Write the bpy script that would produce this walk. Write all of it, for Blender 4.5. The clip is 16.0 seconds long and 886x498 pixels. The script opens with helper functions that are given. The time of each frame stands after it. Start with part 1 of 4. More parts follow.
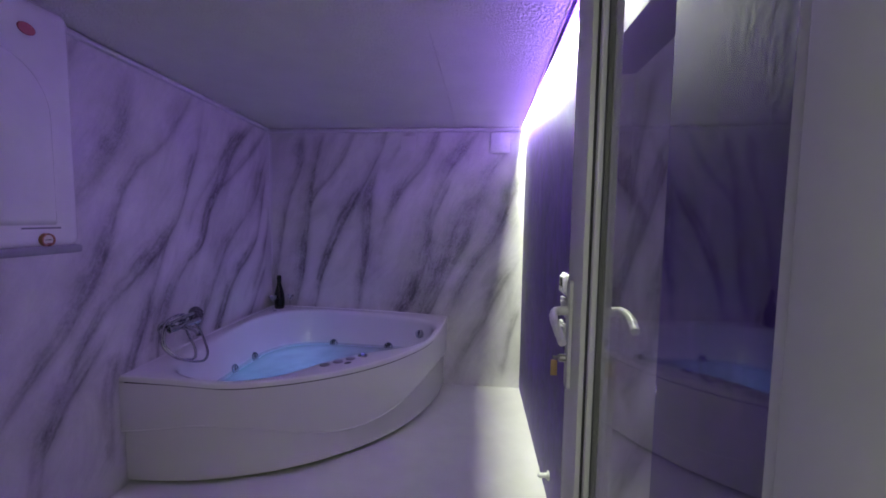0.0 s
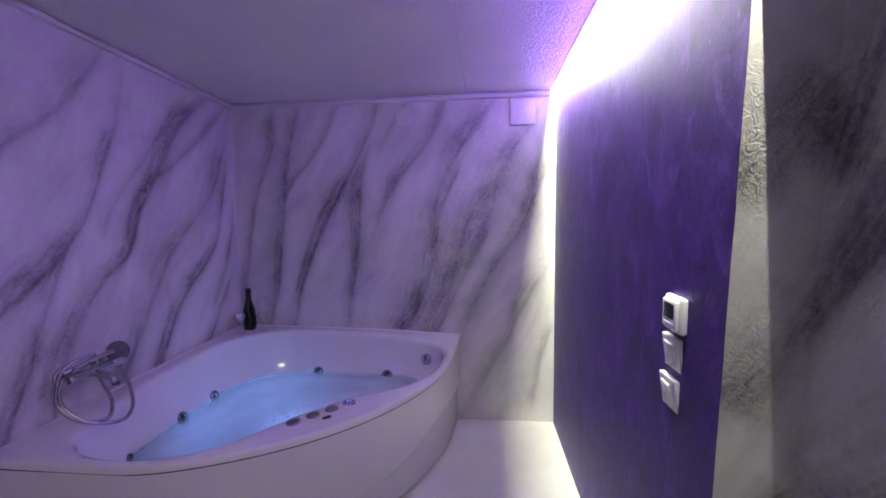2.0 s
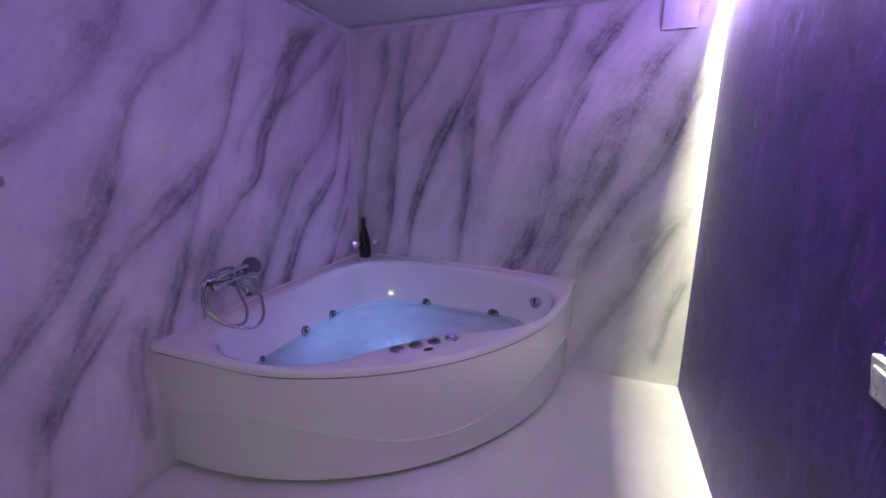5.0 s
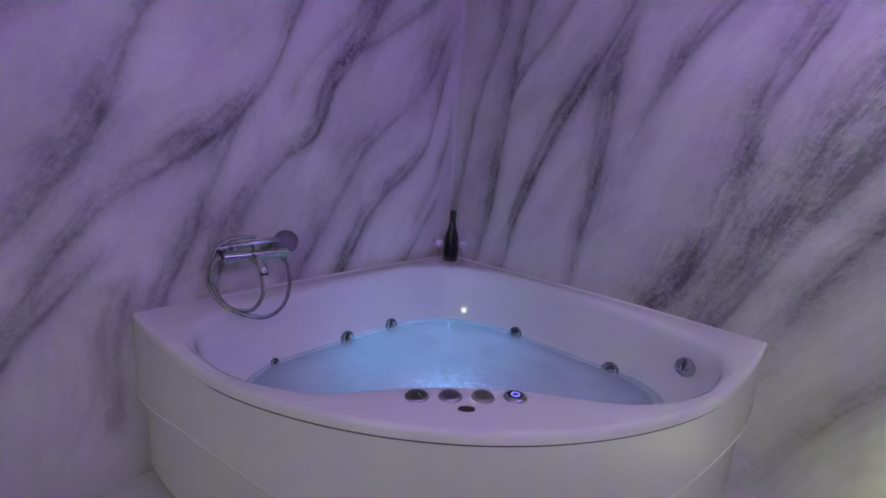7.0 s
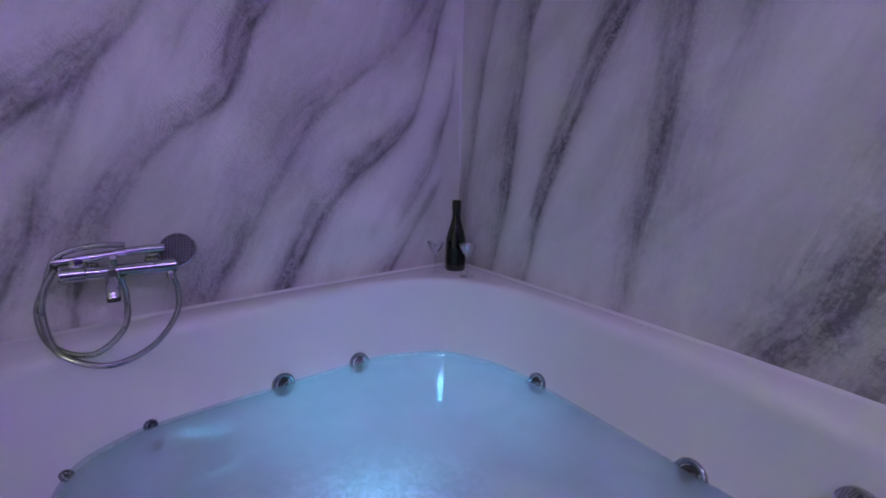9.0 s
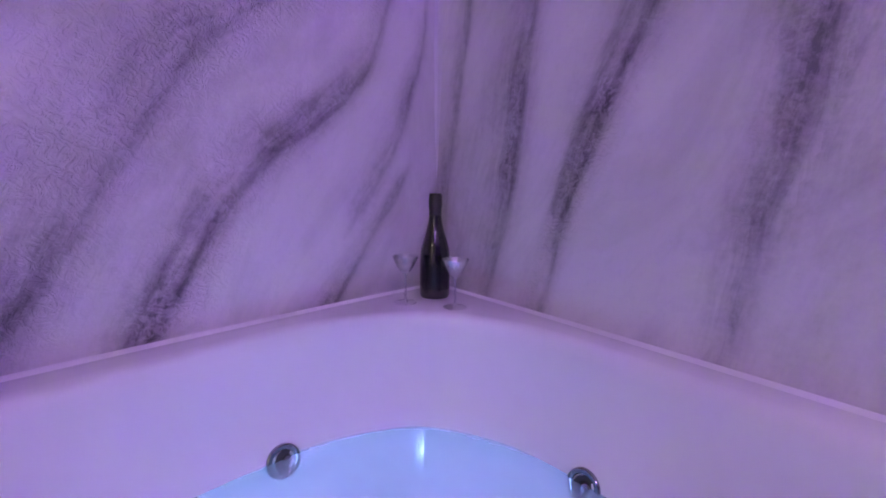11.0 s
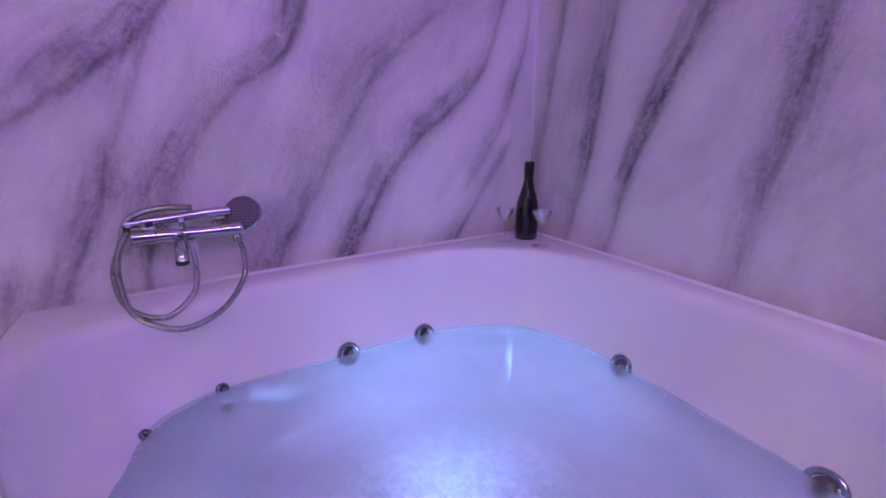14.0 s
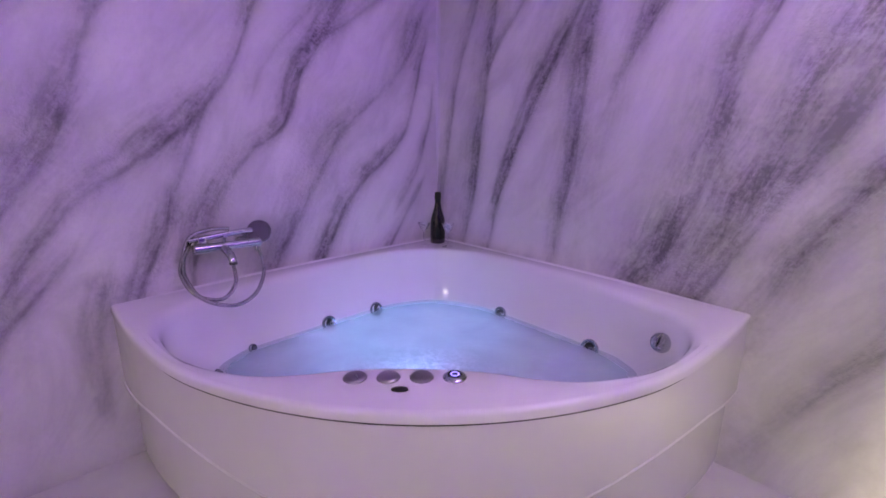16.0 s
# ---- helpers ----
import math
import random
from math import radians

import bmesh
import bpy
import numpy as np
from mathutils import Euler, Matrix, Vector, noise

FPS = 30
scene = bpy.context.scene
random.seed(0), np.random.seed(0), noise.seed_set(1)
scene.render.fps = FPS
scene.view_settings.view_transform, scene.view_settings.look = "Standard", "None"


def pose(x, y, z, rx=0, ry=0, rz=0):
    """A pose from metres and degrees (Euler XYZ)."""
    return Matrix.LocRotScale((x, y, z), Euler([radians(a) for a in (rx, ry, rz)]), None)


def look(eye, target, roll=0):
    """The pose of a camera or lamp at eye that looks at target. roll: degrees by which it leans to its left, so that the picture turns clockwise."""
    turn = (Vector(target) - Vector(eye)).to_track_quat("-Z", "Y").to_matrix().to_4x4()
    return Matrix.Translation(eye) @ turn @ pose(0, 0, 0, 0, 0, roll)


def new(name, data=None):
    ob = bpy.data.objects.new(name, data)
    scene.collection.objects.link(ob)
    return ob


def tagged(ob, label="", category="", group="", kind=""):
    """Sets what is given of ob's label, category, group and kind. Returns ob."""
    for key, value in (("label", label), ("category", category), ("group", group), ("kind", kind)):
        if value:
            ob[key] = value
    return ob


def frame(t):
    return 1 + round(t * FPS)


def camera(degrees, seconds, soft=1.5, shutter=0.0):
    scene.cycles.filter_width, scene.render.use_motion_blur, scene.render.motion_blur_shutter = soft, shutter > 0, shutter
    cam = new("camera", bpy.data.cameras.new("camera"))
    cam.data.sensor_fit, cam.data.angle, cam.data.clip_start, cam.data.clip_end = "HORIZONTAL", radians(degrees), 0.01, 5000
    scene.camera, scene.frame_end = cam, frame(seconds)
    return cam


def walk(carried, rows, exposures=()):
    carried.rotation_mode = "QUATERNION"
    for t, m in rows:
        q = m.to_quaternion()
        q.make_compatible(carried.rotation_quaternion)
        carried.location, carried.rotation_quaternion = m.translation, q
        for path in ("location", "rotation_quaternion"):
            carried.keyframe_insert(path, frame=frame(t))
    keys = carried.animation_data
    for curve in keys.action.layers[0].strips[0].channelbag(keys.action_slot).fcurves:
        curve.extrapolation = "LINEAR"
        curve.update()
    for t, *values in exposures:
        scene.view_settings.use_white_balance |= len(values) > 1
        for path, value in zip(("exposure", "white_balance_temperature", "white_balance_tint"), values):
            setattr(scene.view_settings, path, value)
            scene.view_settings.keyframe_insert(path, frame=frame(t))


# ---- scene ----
cam = camera(94.0, 16.0, soft=1.8)
PATH = [
    (0, (1.786, -3.315, 1.386), (1.588, -1.331, 1.229), 0.8),
    (0.5, (1.769, -3.087, 1.387), (1.485, -1.114, 1.216), 0.1),
    (1, (1.745, -2.885, 1.376), (1.322, -0.939, 1.19), 0.2),
    (1.5, (1.716, -2.777, 1.376), (1.39, -0.811, 1.206), 0.3),
    (2, (1.673, -2.619, 1.368), (1.46, -0.639, 1.187), -0.8),
    (2.5, (1.597, -2.492, 1.405), (1.439, -0.505, 1.239), -1.1),
    (3, (1.562, -2.442, 1.442), (1.399, -0.455, 1.275), -3.0),
    (3.5, (1.6, -2.423, 1.44), (1.354, -0.438, 1.401), -6.6),
    (4, (1.647, -2.469, 1.402), (1.225, -0.523, 1.216), -4.3),
    (4.5, (1.65, -2.489, 1.351), (1.055, -0.62, 0.96), -2.8),
    (5, (1.651, -2.46, 1.313), (0.919, -0.656, 0.856), -0.3),
    (7.5, (1.512, -1.57, 1.051), (0.153, -0.144, 0.703), 3.8),
    (8, (1.489, -1.368, 1.048), (0.077, -0.007, 0.66), 2.1),
    (8.5, (1.457, -1.177, 1.03), (-0.167, -0.08, 0.633), 1.8),
    (9, (1.358, -1.091, 1.007), (-0.216, 0.08, 0.62), 1.0),
    (11.5, (0.868, -0.778, 0.877), (-0.559, 0.594, 0.593), 0.7),
    (12, (0.85, -0.766, 0.854), (-0.543, 0.644, 0.587), 0.6),
    (12.5, (0.919, -0.836, 0.877), (-0.508, 0.527, 0.551), 1.7),
    (13, (1.051, -0.915, 0.909), (-0.477, 0.287, 0.438), 1.2),
    (13.5, (1.161, -0.98, 0.941), (-0.411, 0.115, 0.366), 2.1),
    (14, (1.24, -1.079, 0.972), (-0.442, -0.136, 0.443), 0.0),
    (14.5, (1.395, -1.164, 1.028), (-0.253, -0.205, 0.421), 1.3),
    (15, (1.54, -1.296, 1.078), (0.059, -0.088, 0.487), 1.3),
    (15.5, (1.65, -1.489, 1.076), (0.266, -0.147, 0.544), 0.3),
    (16, (1.715, -1.601, 1.076), (0.309, -0.25, 0.632), 0.4),
]

EXPOSURES = [(0.0, -0.24, 7400, -15), (1.0, 0.06, 7700, -13), (3.0, 0.26, 7900, -8), (5.0, 0.30, 8200, -10), (7.5, 0.44, 9800, -38), (9.0, 0.50, 10200, -48), (11.4, 0.96, 8800, 8), (13.0, 0.97, 8800, 8), (14.5, 1.0, 9400, 2), (16.0, 1.00, 10100, -4)]
walk(cam, [(t, look(eye, target, roll)) for t, eye, target, roll in PATH], EXPOSURES)

# ---- light: an LED strip in a slot above the purple wall, a lamp under the water ----
world = bpy.data.worlds.new("world")
world.use_nodes = True
scene.world = world
world.node_tree.nodes["Background"].inputs[0].default_value = (0.02, 0.02, 0.025, 1)
world.node_tree.nodes["Background"].inputs[1].default_value = 0.1

LED_POWER, LED_COLOR = 440.0, (1.0, 0.977, 0.965)
POOL_POWER, POOL_COLOR = 11.0, (0.13, 0.29, 0.92)
POOL_POS, POOL_AIM = (0.85, -0.87, 0.235), (0.14, -0.36, 0.29)
EAST_X, EAST_SLOPE = 2.092, -0.0225      # the east wall stands slightly askew
CEIL_Z, CEIL_SLOPE = 2.088, -0.012
SOUTH = -3.22
NICHE = (-2.44, -1.79, 0.15, 1.875)      # from, to, depth, head height


def east(y):
    return EAST_X + EAST_SLOPE * y


def area_lamp(name, m, sx, sy, power, color, spread=180):
    d = bpy.data.lights.new(name, "AREA")
    d.shape, d.size, d.size_y, d.energy, d.color, d.spread = "RECTANGLE", sx, sy, power, color, radians(spread)
    ob = new(name, d)
    ob.matrix_world = m
    return ob


led_y0, led_y1 = -2.10, -0.02
area_lamp("led_lamp", pose(east((led_y0 + led_y1) / 2) - 0.026, (led_y0 + led_y1) / 2, 2.120, 0, -80.8, 1.29), 0.014, led_y1 - led_y0, LED_POWER, LED_COLOR)
HALL_LAMP = (1.75, -4.35, 2.26)
hall_light = bpy.data.lights.new("hall_lamp", "AREA")
hall_light.shape, hall_light.size, hall_light.energy, hall_light.color = "DISK", 0.26, 10.5, (1.0, 0.95, 0.97)
new("hall_lamp", hall_light).matrix_world = pose(HALL_LAMP[0], HALL_LAMP[1], HALL_LAMP[2] - 0.05)
spot = bpy.data.lights.new("pool_lamp", "SPOT")
spot.energy, spot.color, spot.spot_size, spot.spot_blend, spot.shadow_soft_size = POOL_POWER, POOL_COLOR, radians(100), 1.0, 0.05
new("pool_lamp", spot).matrix_world = look(POOL_POS, POOL_AIM)


# ---- materials ----
class Nodes:
    """A small builder for node materials."""

    def __init__(self, name):
        self.m = bpy.data.materials.new(name)
        self.m.use_nodes = True
        self.t = self.m.node_tree
        self.b = self.t.nodes["Principled BSDF"]
        self.out = self.t.nodes["Material Output"]

    def n(self, kind, links=None, **props):
        node = self.t.nodes.new(kind)
        for k, v in (links or {}).items():
            if isinstance(v, bpy.types.NodeSocket):
                self.t.links.new(v, node.inputs[k])
            else:
                node.inputs[k].default_value = v
        for k, v in props.items():
            setattr(node, k, v)
        return node

    def noise(self, scale, detail=4, rough=0.55, stretch=(1, 1, 1), dist=0.0):
        co = self.n("ShaderNodeTexCoord").outputs["Object"]
        mp = self.n("ShaderNodeMapping", {"Vector": co, "Scale": stretch})
        return self.n("ShaderNodeTexNoise", {"Vector": mp.outputs[0], "Scale": scale, "Detail": detail, "Roughness": rough, "Distortion": dist}).outputs["Fac"]

    def ramp(self, fac, a, b, lo=0.0, hi=1.0):
        return self.n("ShaderNodeMapRange", {"Value": fac, "From Min": a, "From Max": b, "To Min": lo, "To Max": hi}).outputs[0]

    def math(self, op, a, b=0.0):
        return self.n("ShaderNodeMath", {0: a, 1: b}, operation=op).outputs[0]

    def mix(self, fac, a, b):
        node = self.n("ShaderNodeMix", data_type="RGBA")
        for k, v in ((0, fac), (6, a), (7, b)):
            if isinstance(v, bpy.types.NodeSocket):
                self.t.links.new(v, node.inputs[k])
            else:
                node.inputs[k].default_value = v if k == 0 else (*v[:3], 1)
        return node.outputs[2]

    def bump(self, height, strength, distance=0.004, under=None):
        links = {"Height": height, "Strength": strength, "Distance": distance}
        if under:
            links["Normal"] = under
        return self.n("ShaderNodeBump", links).outputs[0]

    def set(self, **kw):
        for k, v in kw.items():
            k = {"color": "Base Color", "rough": "Roughness", "metal": "Metallic", "normal": "Normal", "coat": "Coat Weight", "coatrough": "Coat Roughness", "spec": "Specular IOR Level",
                 "trans": "Transmission Weight", "ior": "IOR", "emit": "Emission Color", "glow": "Emission Strength", "sub": "Subsurface Weight", "tint": "Specular Tint"}[k]
            if isinstance(v, bpy.types.NodeSocket):
                self.t.links.new(v, self.b.inputs[k])
            else:
                self.b.inputs[k].default_value = (*v, 1) if isinstance(v, tuple) else v
        return self.m


def plain(name, color, rough=0.4, metal=0.0, vary=0.06, scale=14.0, bump=0.0, **kw):
    """A paint, plastic or metal with a little unevenness in tone and gloss."""
    k = Nodes(name)
    f = k.noise(scale, 5)
    dark = tuple(c * (1 - vary) for c in color)
    lite = tuple(min(1, c * (1 + vary)) for c in color)
    kw.update(color=k.mix(k.ramp(f, 0.3, 0.7), dark, lite), rough=k.ramp(k.noise(scale * 3, 3), 0.25, 0.75, rough * 0.8, min(1, rough * 1.25)), metal=metal)
    if bump:
        kw["normal"] = k.bump(k.noise(scale * 12, 4), bump)
    return k.set(**kw)


def marble_wall(name):
    """Painted plaster with grey veins. Attributes: vein, their broad band; core, their sharp lines; crackle, where the paint is wormy; run, along each vein."""
    k = Nodes(name)
    vein, core, crackle = (k.n("ShaderNodeAttribute", attribute_name=a).outputs["Fac"] for a in ("vein", "core", "crackle"))
    flowing, running = (k.n("ShaderNodeAttribute", attribute_name=a).outputs["Vector"] for a in ("flow", "run"))

    def drawn(along, stretch, scale, dist):
        at = k.n("ShaderNodeMapping", {"Vector": along, "Scale": (1.0, stretch, 1.0)}).outputs[0]
        return k.n("ShaderNodeTexNoise", {"Vector": at, "Scale": scale, "Detail": 7.0, "Roughness": 0.64, "Distortion": dist}).outputs["Fac"]

    cloud = k.noise(2.2, 6, 0.6, (1, 1, 0.6), 0.6)
    base = k.mix(k.ramp(cloud, 0.3, 0.7), (0.64, 0.635, 0.63), (0.76, 0.755, 0.745))
    base = k.mix(k.ramp(drawn(flowing, 0.40, 5.0, 0.8), 0.42, 0.72, 0, 0.60), base, (0.41, 0.405, 0.41))
    base = k.mix(k.ramp(drawn(flowing, 0.30, 34.0, 0.8), 0.54, 0.76, 0, 0.14), base, (0.38, 0.375, 0.38))
    base = k.mix(k.ramp(k.noise(70, 6, 0.72), 0.54, 0.76, 0, 0.26), base, (0.46, 0.455, 0.45))
    broad = k.math("MULTIPLY", vein, k.ramp(drawn(running, 0.16, 26.0, 0.7), 0.32, 0.64, 0.70, 1.22))
    broad = k.math("MULTIPLY", broad, k.ramp(drawn(running, 0.13, 95.0, 0.4), 0.34, 0.66, 0.80, 1.14))
    broad = k.math("MULTIPLY", broad, k.ramp(k.noise(58, 6, 0.7), 0.34, 0.66, 0.72, 1.15))
    col = k.mix(k.math("MINIMUM", broad, 1.0), base, (0.135, 0.131, 0.142))
    sharp = k.math("MULTIPLY", core, k.ramp(drawn(running, 0.22, 40.0, 0.6), 0.34, 0.62, 0.30, 1.15))
    col = k.mix(k.math("MINIMUM", sharp, 0.72), col, (0.060, 0.057, 0.065))
    worm = k.ramp(k.noise(40, 3, 0.55, (1, 1, 1), 2.4), 0.43, 0.57)
    ridge = k.math("MULTIPLY", worm, crackle)
    patch = k.ramp(k.noise(5.5, 3), 0.42, 0.60)
    col = k.mix(k.math("MULTIPLY", k.math("MULTIPLY", ridge, patch), 0.55), col, (0.58, 0.57, 0.58))
    nrm = k.bump(k.math("ADD", ridge, k.math("MULTIPLY", worm, 0.008)), 0.65, 0.006)
    nrm = k.bump(k.noise(26, 7, 0.66), 0.30, 0.007, nrm)
    return k.set(color=col, rough=k.ramp(cloud, 0.3, 0.7, 0.44, 0.58), normal=nrm, spec=0.35)


def purple_wall(name):
    """Deep violet pearl paint, brushed mostly up and down over rough plaster, with pale rubbed streaks and specks."""
    k = Nodes(name)
    brush = k.noise(3.0, 7, 0.64, (1, 1, 0.7), 0.9)
    fine = k.noise(11, 8, 0.72, (1, 1, 0.6), 1.4)
    col = k.mix(k.ramp(brush, 0.32, 0.68), (0.028, 0.010, 0.132), (0.080, 0.028, 0.280))
    col = k.mix(k.ramp(fine, 0.50, 0.70, 0, 0.7), col, (0.155, 0.078, 0.420))
    streak = k.math("MULTIPLY", k.ramp(k.noise(15, 6, 0.66, (1, 1, 0.16), 0.5), 0.56, 0.76), k.ramp(k.noise(2.6, 4, 0.6), 0.46, 0.66))
    col = k.mix(k.math("MULTIPLY", streak, 0.5), col, (0.30, 0.19, 0.60))
    col = k.mix(k.ramp(k.noise(60, 6, 0.75, (1, 1, 0.8), 1.2), 0.60, 0.74, 0, 0.55), col, (0.32, 0.20, 0.60))
    col = k.mix(k.ramp(k.noise(14, 7, 0.7, (1, 1, 0.6), 0.9), 0.52, 0.68, 0, 0.7), col, (0.015, 0.006, 0.075))
    nrm = k.bump(k.noise(9, 7, 0.62, (1, 1, 0.6), 0.5), 0.12, 0.010)
    nrm = k.bump(k.noise(70, 5, 0.65), 0.16, 0.003, nrm)
    return k.set(color=col, rough=k.ramp(fine, 0.3, 0.7, 0.42, 0.6), spec=0.36, tint=(0.78, 0.68, 1.0), normal=nrm)


def ceiling_plaster(name):
    """White board with an embossed, wormy relief."""
    k = Nodes(name)
    worm = k.noise(36, 3, 0.5, (1, 1, 1), 2.6)
    nrm = k.bump(k.ramp(worm, 0.40, 0.62), 0.6, 0.008)
    nrm = k.bump(k.noise(160, 3), 0.12, 0.002, nrm)
    col = k.mix(k.ramp(k.noise(3, 5), 0.3, 0.7), (0.82, 0.81, 0.83), (0.89, 0.88, 0.90))
    return k.set(color=col, rough=0.6, normal=nrm)


def floor_resin(name):
    k = Nodes(name)
    col = k.mix(k.ramp(k.noise(4, 6, 0.6), 0.3, 0.7), (0.70, 0.69, 0.69), (0.78, 0.77, 0.77))
    col = k.mix(k.ramp(k.noise(150, 3, 0.6), 0.68, 0.8, 0, 0.25), col, (0.5, 0.49, 0.48))
    return k.set(color=col, rough=k.ramp(k.noise(7, 5), 0.3, 0.7, 0.28, 0.46), normal=k.bump(k.noise(30, 4), 0.05, 0.003))


def water_surface(name):
    """Cloudy bubbling bath water: part clear, part scattering, with a glossy rippled top."""
    k = Nodes(name)
    ripple = k.bump(k.noise(7, 4, 0.5, (1, 1, 1), 0.4), 0.22, 0.02)
    ripple = k.bump(k.noise(30, 3, 0.55), 0.10, 0.006, ripple)
    foam = k.n("ShaderNodeAttribute", attribute_name="foam").outputs["Fac"]
    froth = k.math("MULTIPLY", foam, k.ramp(k.noise(42, 5, 0.65, (1, 1, 1), 0.8), 0.38, 0.66, 0.15, 1.0))
    depth = k.n("ShaderNodeAttribute", attribute_name="depth").outputs["Fac"]
    milk = k.math("MULTIPLY", depth, k.ramp(k.noise(3.2, 4, 0.5, (1, 1, 1), 0.3), 0.3, 0.72, 0.14, 0.28))
    milk = k.math("MINIMUM", k.math("ADD", k.math("ADD", milk, 0.29), k.math("MULTIPLY", froth, 0.75)), 0.95)
    clear = k.n("ShaderNodeBsdfTransparent", {"Color": (0.93, 0.97, 0.98, 1)}).outputs[0]
    soft = k.n("ShaderNodeBsdfTranslucent", {"Color": (0.86, 0.92, 0.95, 1)}).outputs[0]
    white = k.n("ShaderNodeBsdfDiffuse", {"Color": (0.74, 0.77, 0.83, 1)}).outputs[0]
    cloudy = k.n("ShaderNodeMixShader", {0: 0.58, 1: soft, 2: white}).outputs[0]
    body = k.n("ShaderNodeMixShader", {0: milk, 1: clear, 2: cloudy}).outputs[0]
    gloss = k.n("ShaderNodeBsdfGlossy", {"Color": (1, 1, 1, 1), "Roughness": 0.06, "Normal": ripple}).outputs[0]
    fr = k.n("ShaderNodeFresnel", {"IOR": 1.33, "Normal": ripple}).outputs[0]
    top = k.n("ShaderNodeMixShader", {0: fr, 1: body, 2: gloss}).outputs[0]
    k.t.links.new(top, k.out.inputs["Surface"])
    return k.m


def pane_glass(name, tint=(0.96, 0.96, 0.97), gleam=0.06):
    """Thin clear glass; gleam: its reflection seen straight on."""
    k = Nodes(name)
    clear = k.n("ShaderNodeBsdfTransparent", {"Color": (*tint, 1)}).outputs[0]
    gloss = k.n("ShaderNodeBsdfGlossy", {"Color": (1, 1, 1, 1), "Roughness": 0.015}).outputs[0]
    face = k.n("ShaderNodeLayerWeight", {"Blend": 0.5}).outputs["Facing"]
    shine = k.ramp(k.math("POWER", face, 3.0), 0.0, 1.0, gleam, 0.5)
    k.t.links.new(k.n("ShaderNodeMixShader", {0: shine, 1: clear, 2: gloss}).outputs[0], k.out.inputs["Surface"])
    return k.m


def emitter(name, color, strength):
    k = Nodes(name)
    return k.set(color=(0.8, 0.8, 0.8), emit=color, glow=strength)


M_MARBLE, M_PURPLE, M_CEIL, M_FLOOR = marble_wall("marble_plaster"), purple_wall("violet_paint"), ceiling_plaster("embossed_board"), floor_resin("white_resin")
M_ACRYL = plain("white_acrylic", (0.80, 0.79, 0.80), 0.13, vary=0.015, scale=3, coat=0.3, coatrough=0.07)
M_PANEL = plain("acrylic_panel", (0.76, 0.75, 0.755), 0.22, vary=0.012, scale=2, coat=0.25)
M_GAP = plain("dark_gap", (0.02, 0.02, 0.022), 0.7)
M_CHROME = plain("chrome", (0.50, 0.51, 0.54), 0.07, 1.0, vary=0.04)
M_JET = plain("dull_jet_chrome", (0.30, 0.31, 0.34), 0.20, 1.0, vary=0.12, scale=50)
M_HOSE = plain("steel_hose", (0.42, 0.42, 0.45), 0.16, 1.0, vary=0.15, scale=90)
M_STEEL = plain("brushed_steel", (0.30, 0.29, 0.31), 0.34, 1.0, vary=0.08, scale=60)
M_RUBBER = plain("dark_rubber", (0.03, 0.03, 0.034), 0.5)
M_NOZZLE = plain("grey_nozzle_face", (0.03, 0.03, 0.036), 0.6, vary=0.2, scale=60)
M_PVC = plain("white_pvc", (0.80, 0.80, 0.82), 0.35, vary=0.02, bump=0.02)
M_SWITCH = plain("white_switch_plastic", (0.72, 0.72, 0.74), 0.28, vary=0.01)
M_SCREEN = plain("lcd_screen", (0.025, 0.025, 0.03), 0.2)
M_ENAMEL = plain("white_enamel", (0.76, 0.76, 0.78), 0.22, vary=0.02)
M_BRASS = plain("worn_brass", (0.45, 0.33, 0.14), 0.3, 1.0, vary=0.15)
M_TRIM = plain("painted_moulding", (0.68, 0.67, 0.70), 0.45, vary=0.03)
M_ALU = plain("slot_profile", (0.50, 0.44, 0.38), 0.4, 0.3)
M_PLASTER = plain("plain_plaster", (0.62, 0.61, 0.62), 0.6, vary=0.05, scale=5, bump=0.15)
M_BOTTLE = plain("dark_bottle_glass", (0.006, 0.007, 0.006), 0.06, vary=0.2, coat=0.6)
M_FOIL = plain("black_foil", (0.012, 0.011, 0.012), 0.38, vary=0.3, scale=40, bump=0.15)
M_LABEL = plain("dark_label", (0.005, 0.005, 0.007), 0.2, vary=0.2)
M_CRYSTAL, M_PANE, M_WATER = pane_glass("crystal", (0.88, 0.88, 0.91), 0.28), pane_glass("door_pane", gleam=0.045), water_surface("bath_water")
M_BLUE = emitter("blue_led", (0.03, 0.02, 1.0), 0.9)
M_POOL = emitter("pool_lamp_lens", POOL_COLOR, 20.0)
M_RED, M_INK, M_DIAL = plain("red_print", (0.28, 0.05, 0.05), 0.4), plain("grey_print", (0.2, 0.2, 0.24), 0.5), plain("dial_face", (0.62, 0.60, 0.52), 0.3)


# ---- mesh helpers ----
def link(name, bm, material, smooth=True):
    me = bpy.data.meshes.new(name)
    bmesh.ops.recalc_face_normals(bm, faces=bm.faces)
    bm.to_mesh(me)
    bm.free()
    me.materials.append(material)
    for p in me.polygons:
        p.use_smooth = smooth
    if smooth:
        me.set_sharp_from_angle(angle=radians(38))
    return new(name, me)


def part(name, bm, material, parent, label="", smooth=True):
    ob = link(name, bm, material, smooth)
    ob.parent = parent
    if label:
        ob["label"] = label
    return ob


def thing(name, at, label, category, kind="", group=""):
    ob = new(name)
    ob.empty_display_size = 0.05
    ob.matrix_world = at if isinstance(at, Matrix) else Matrix.Translation(at)
    return tagged(ob, label, category, group, kind)


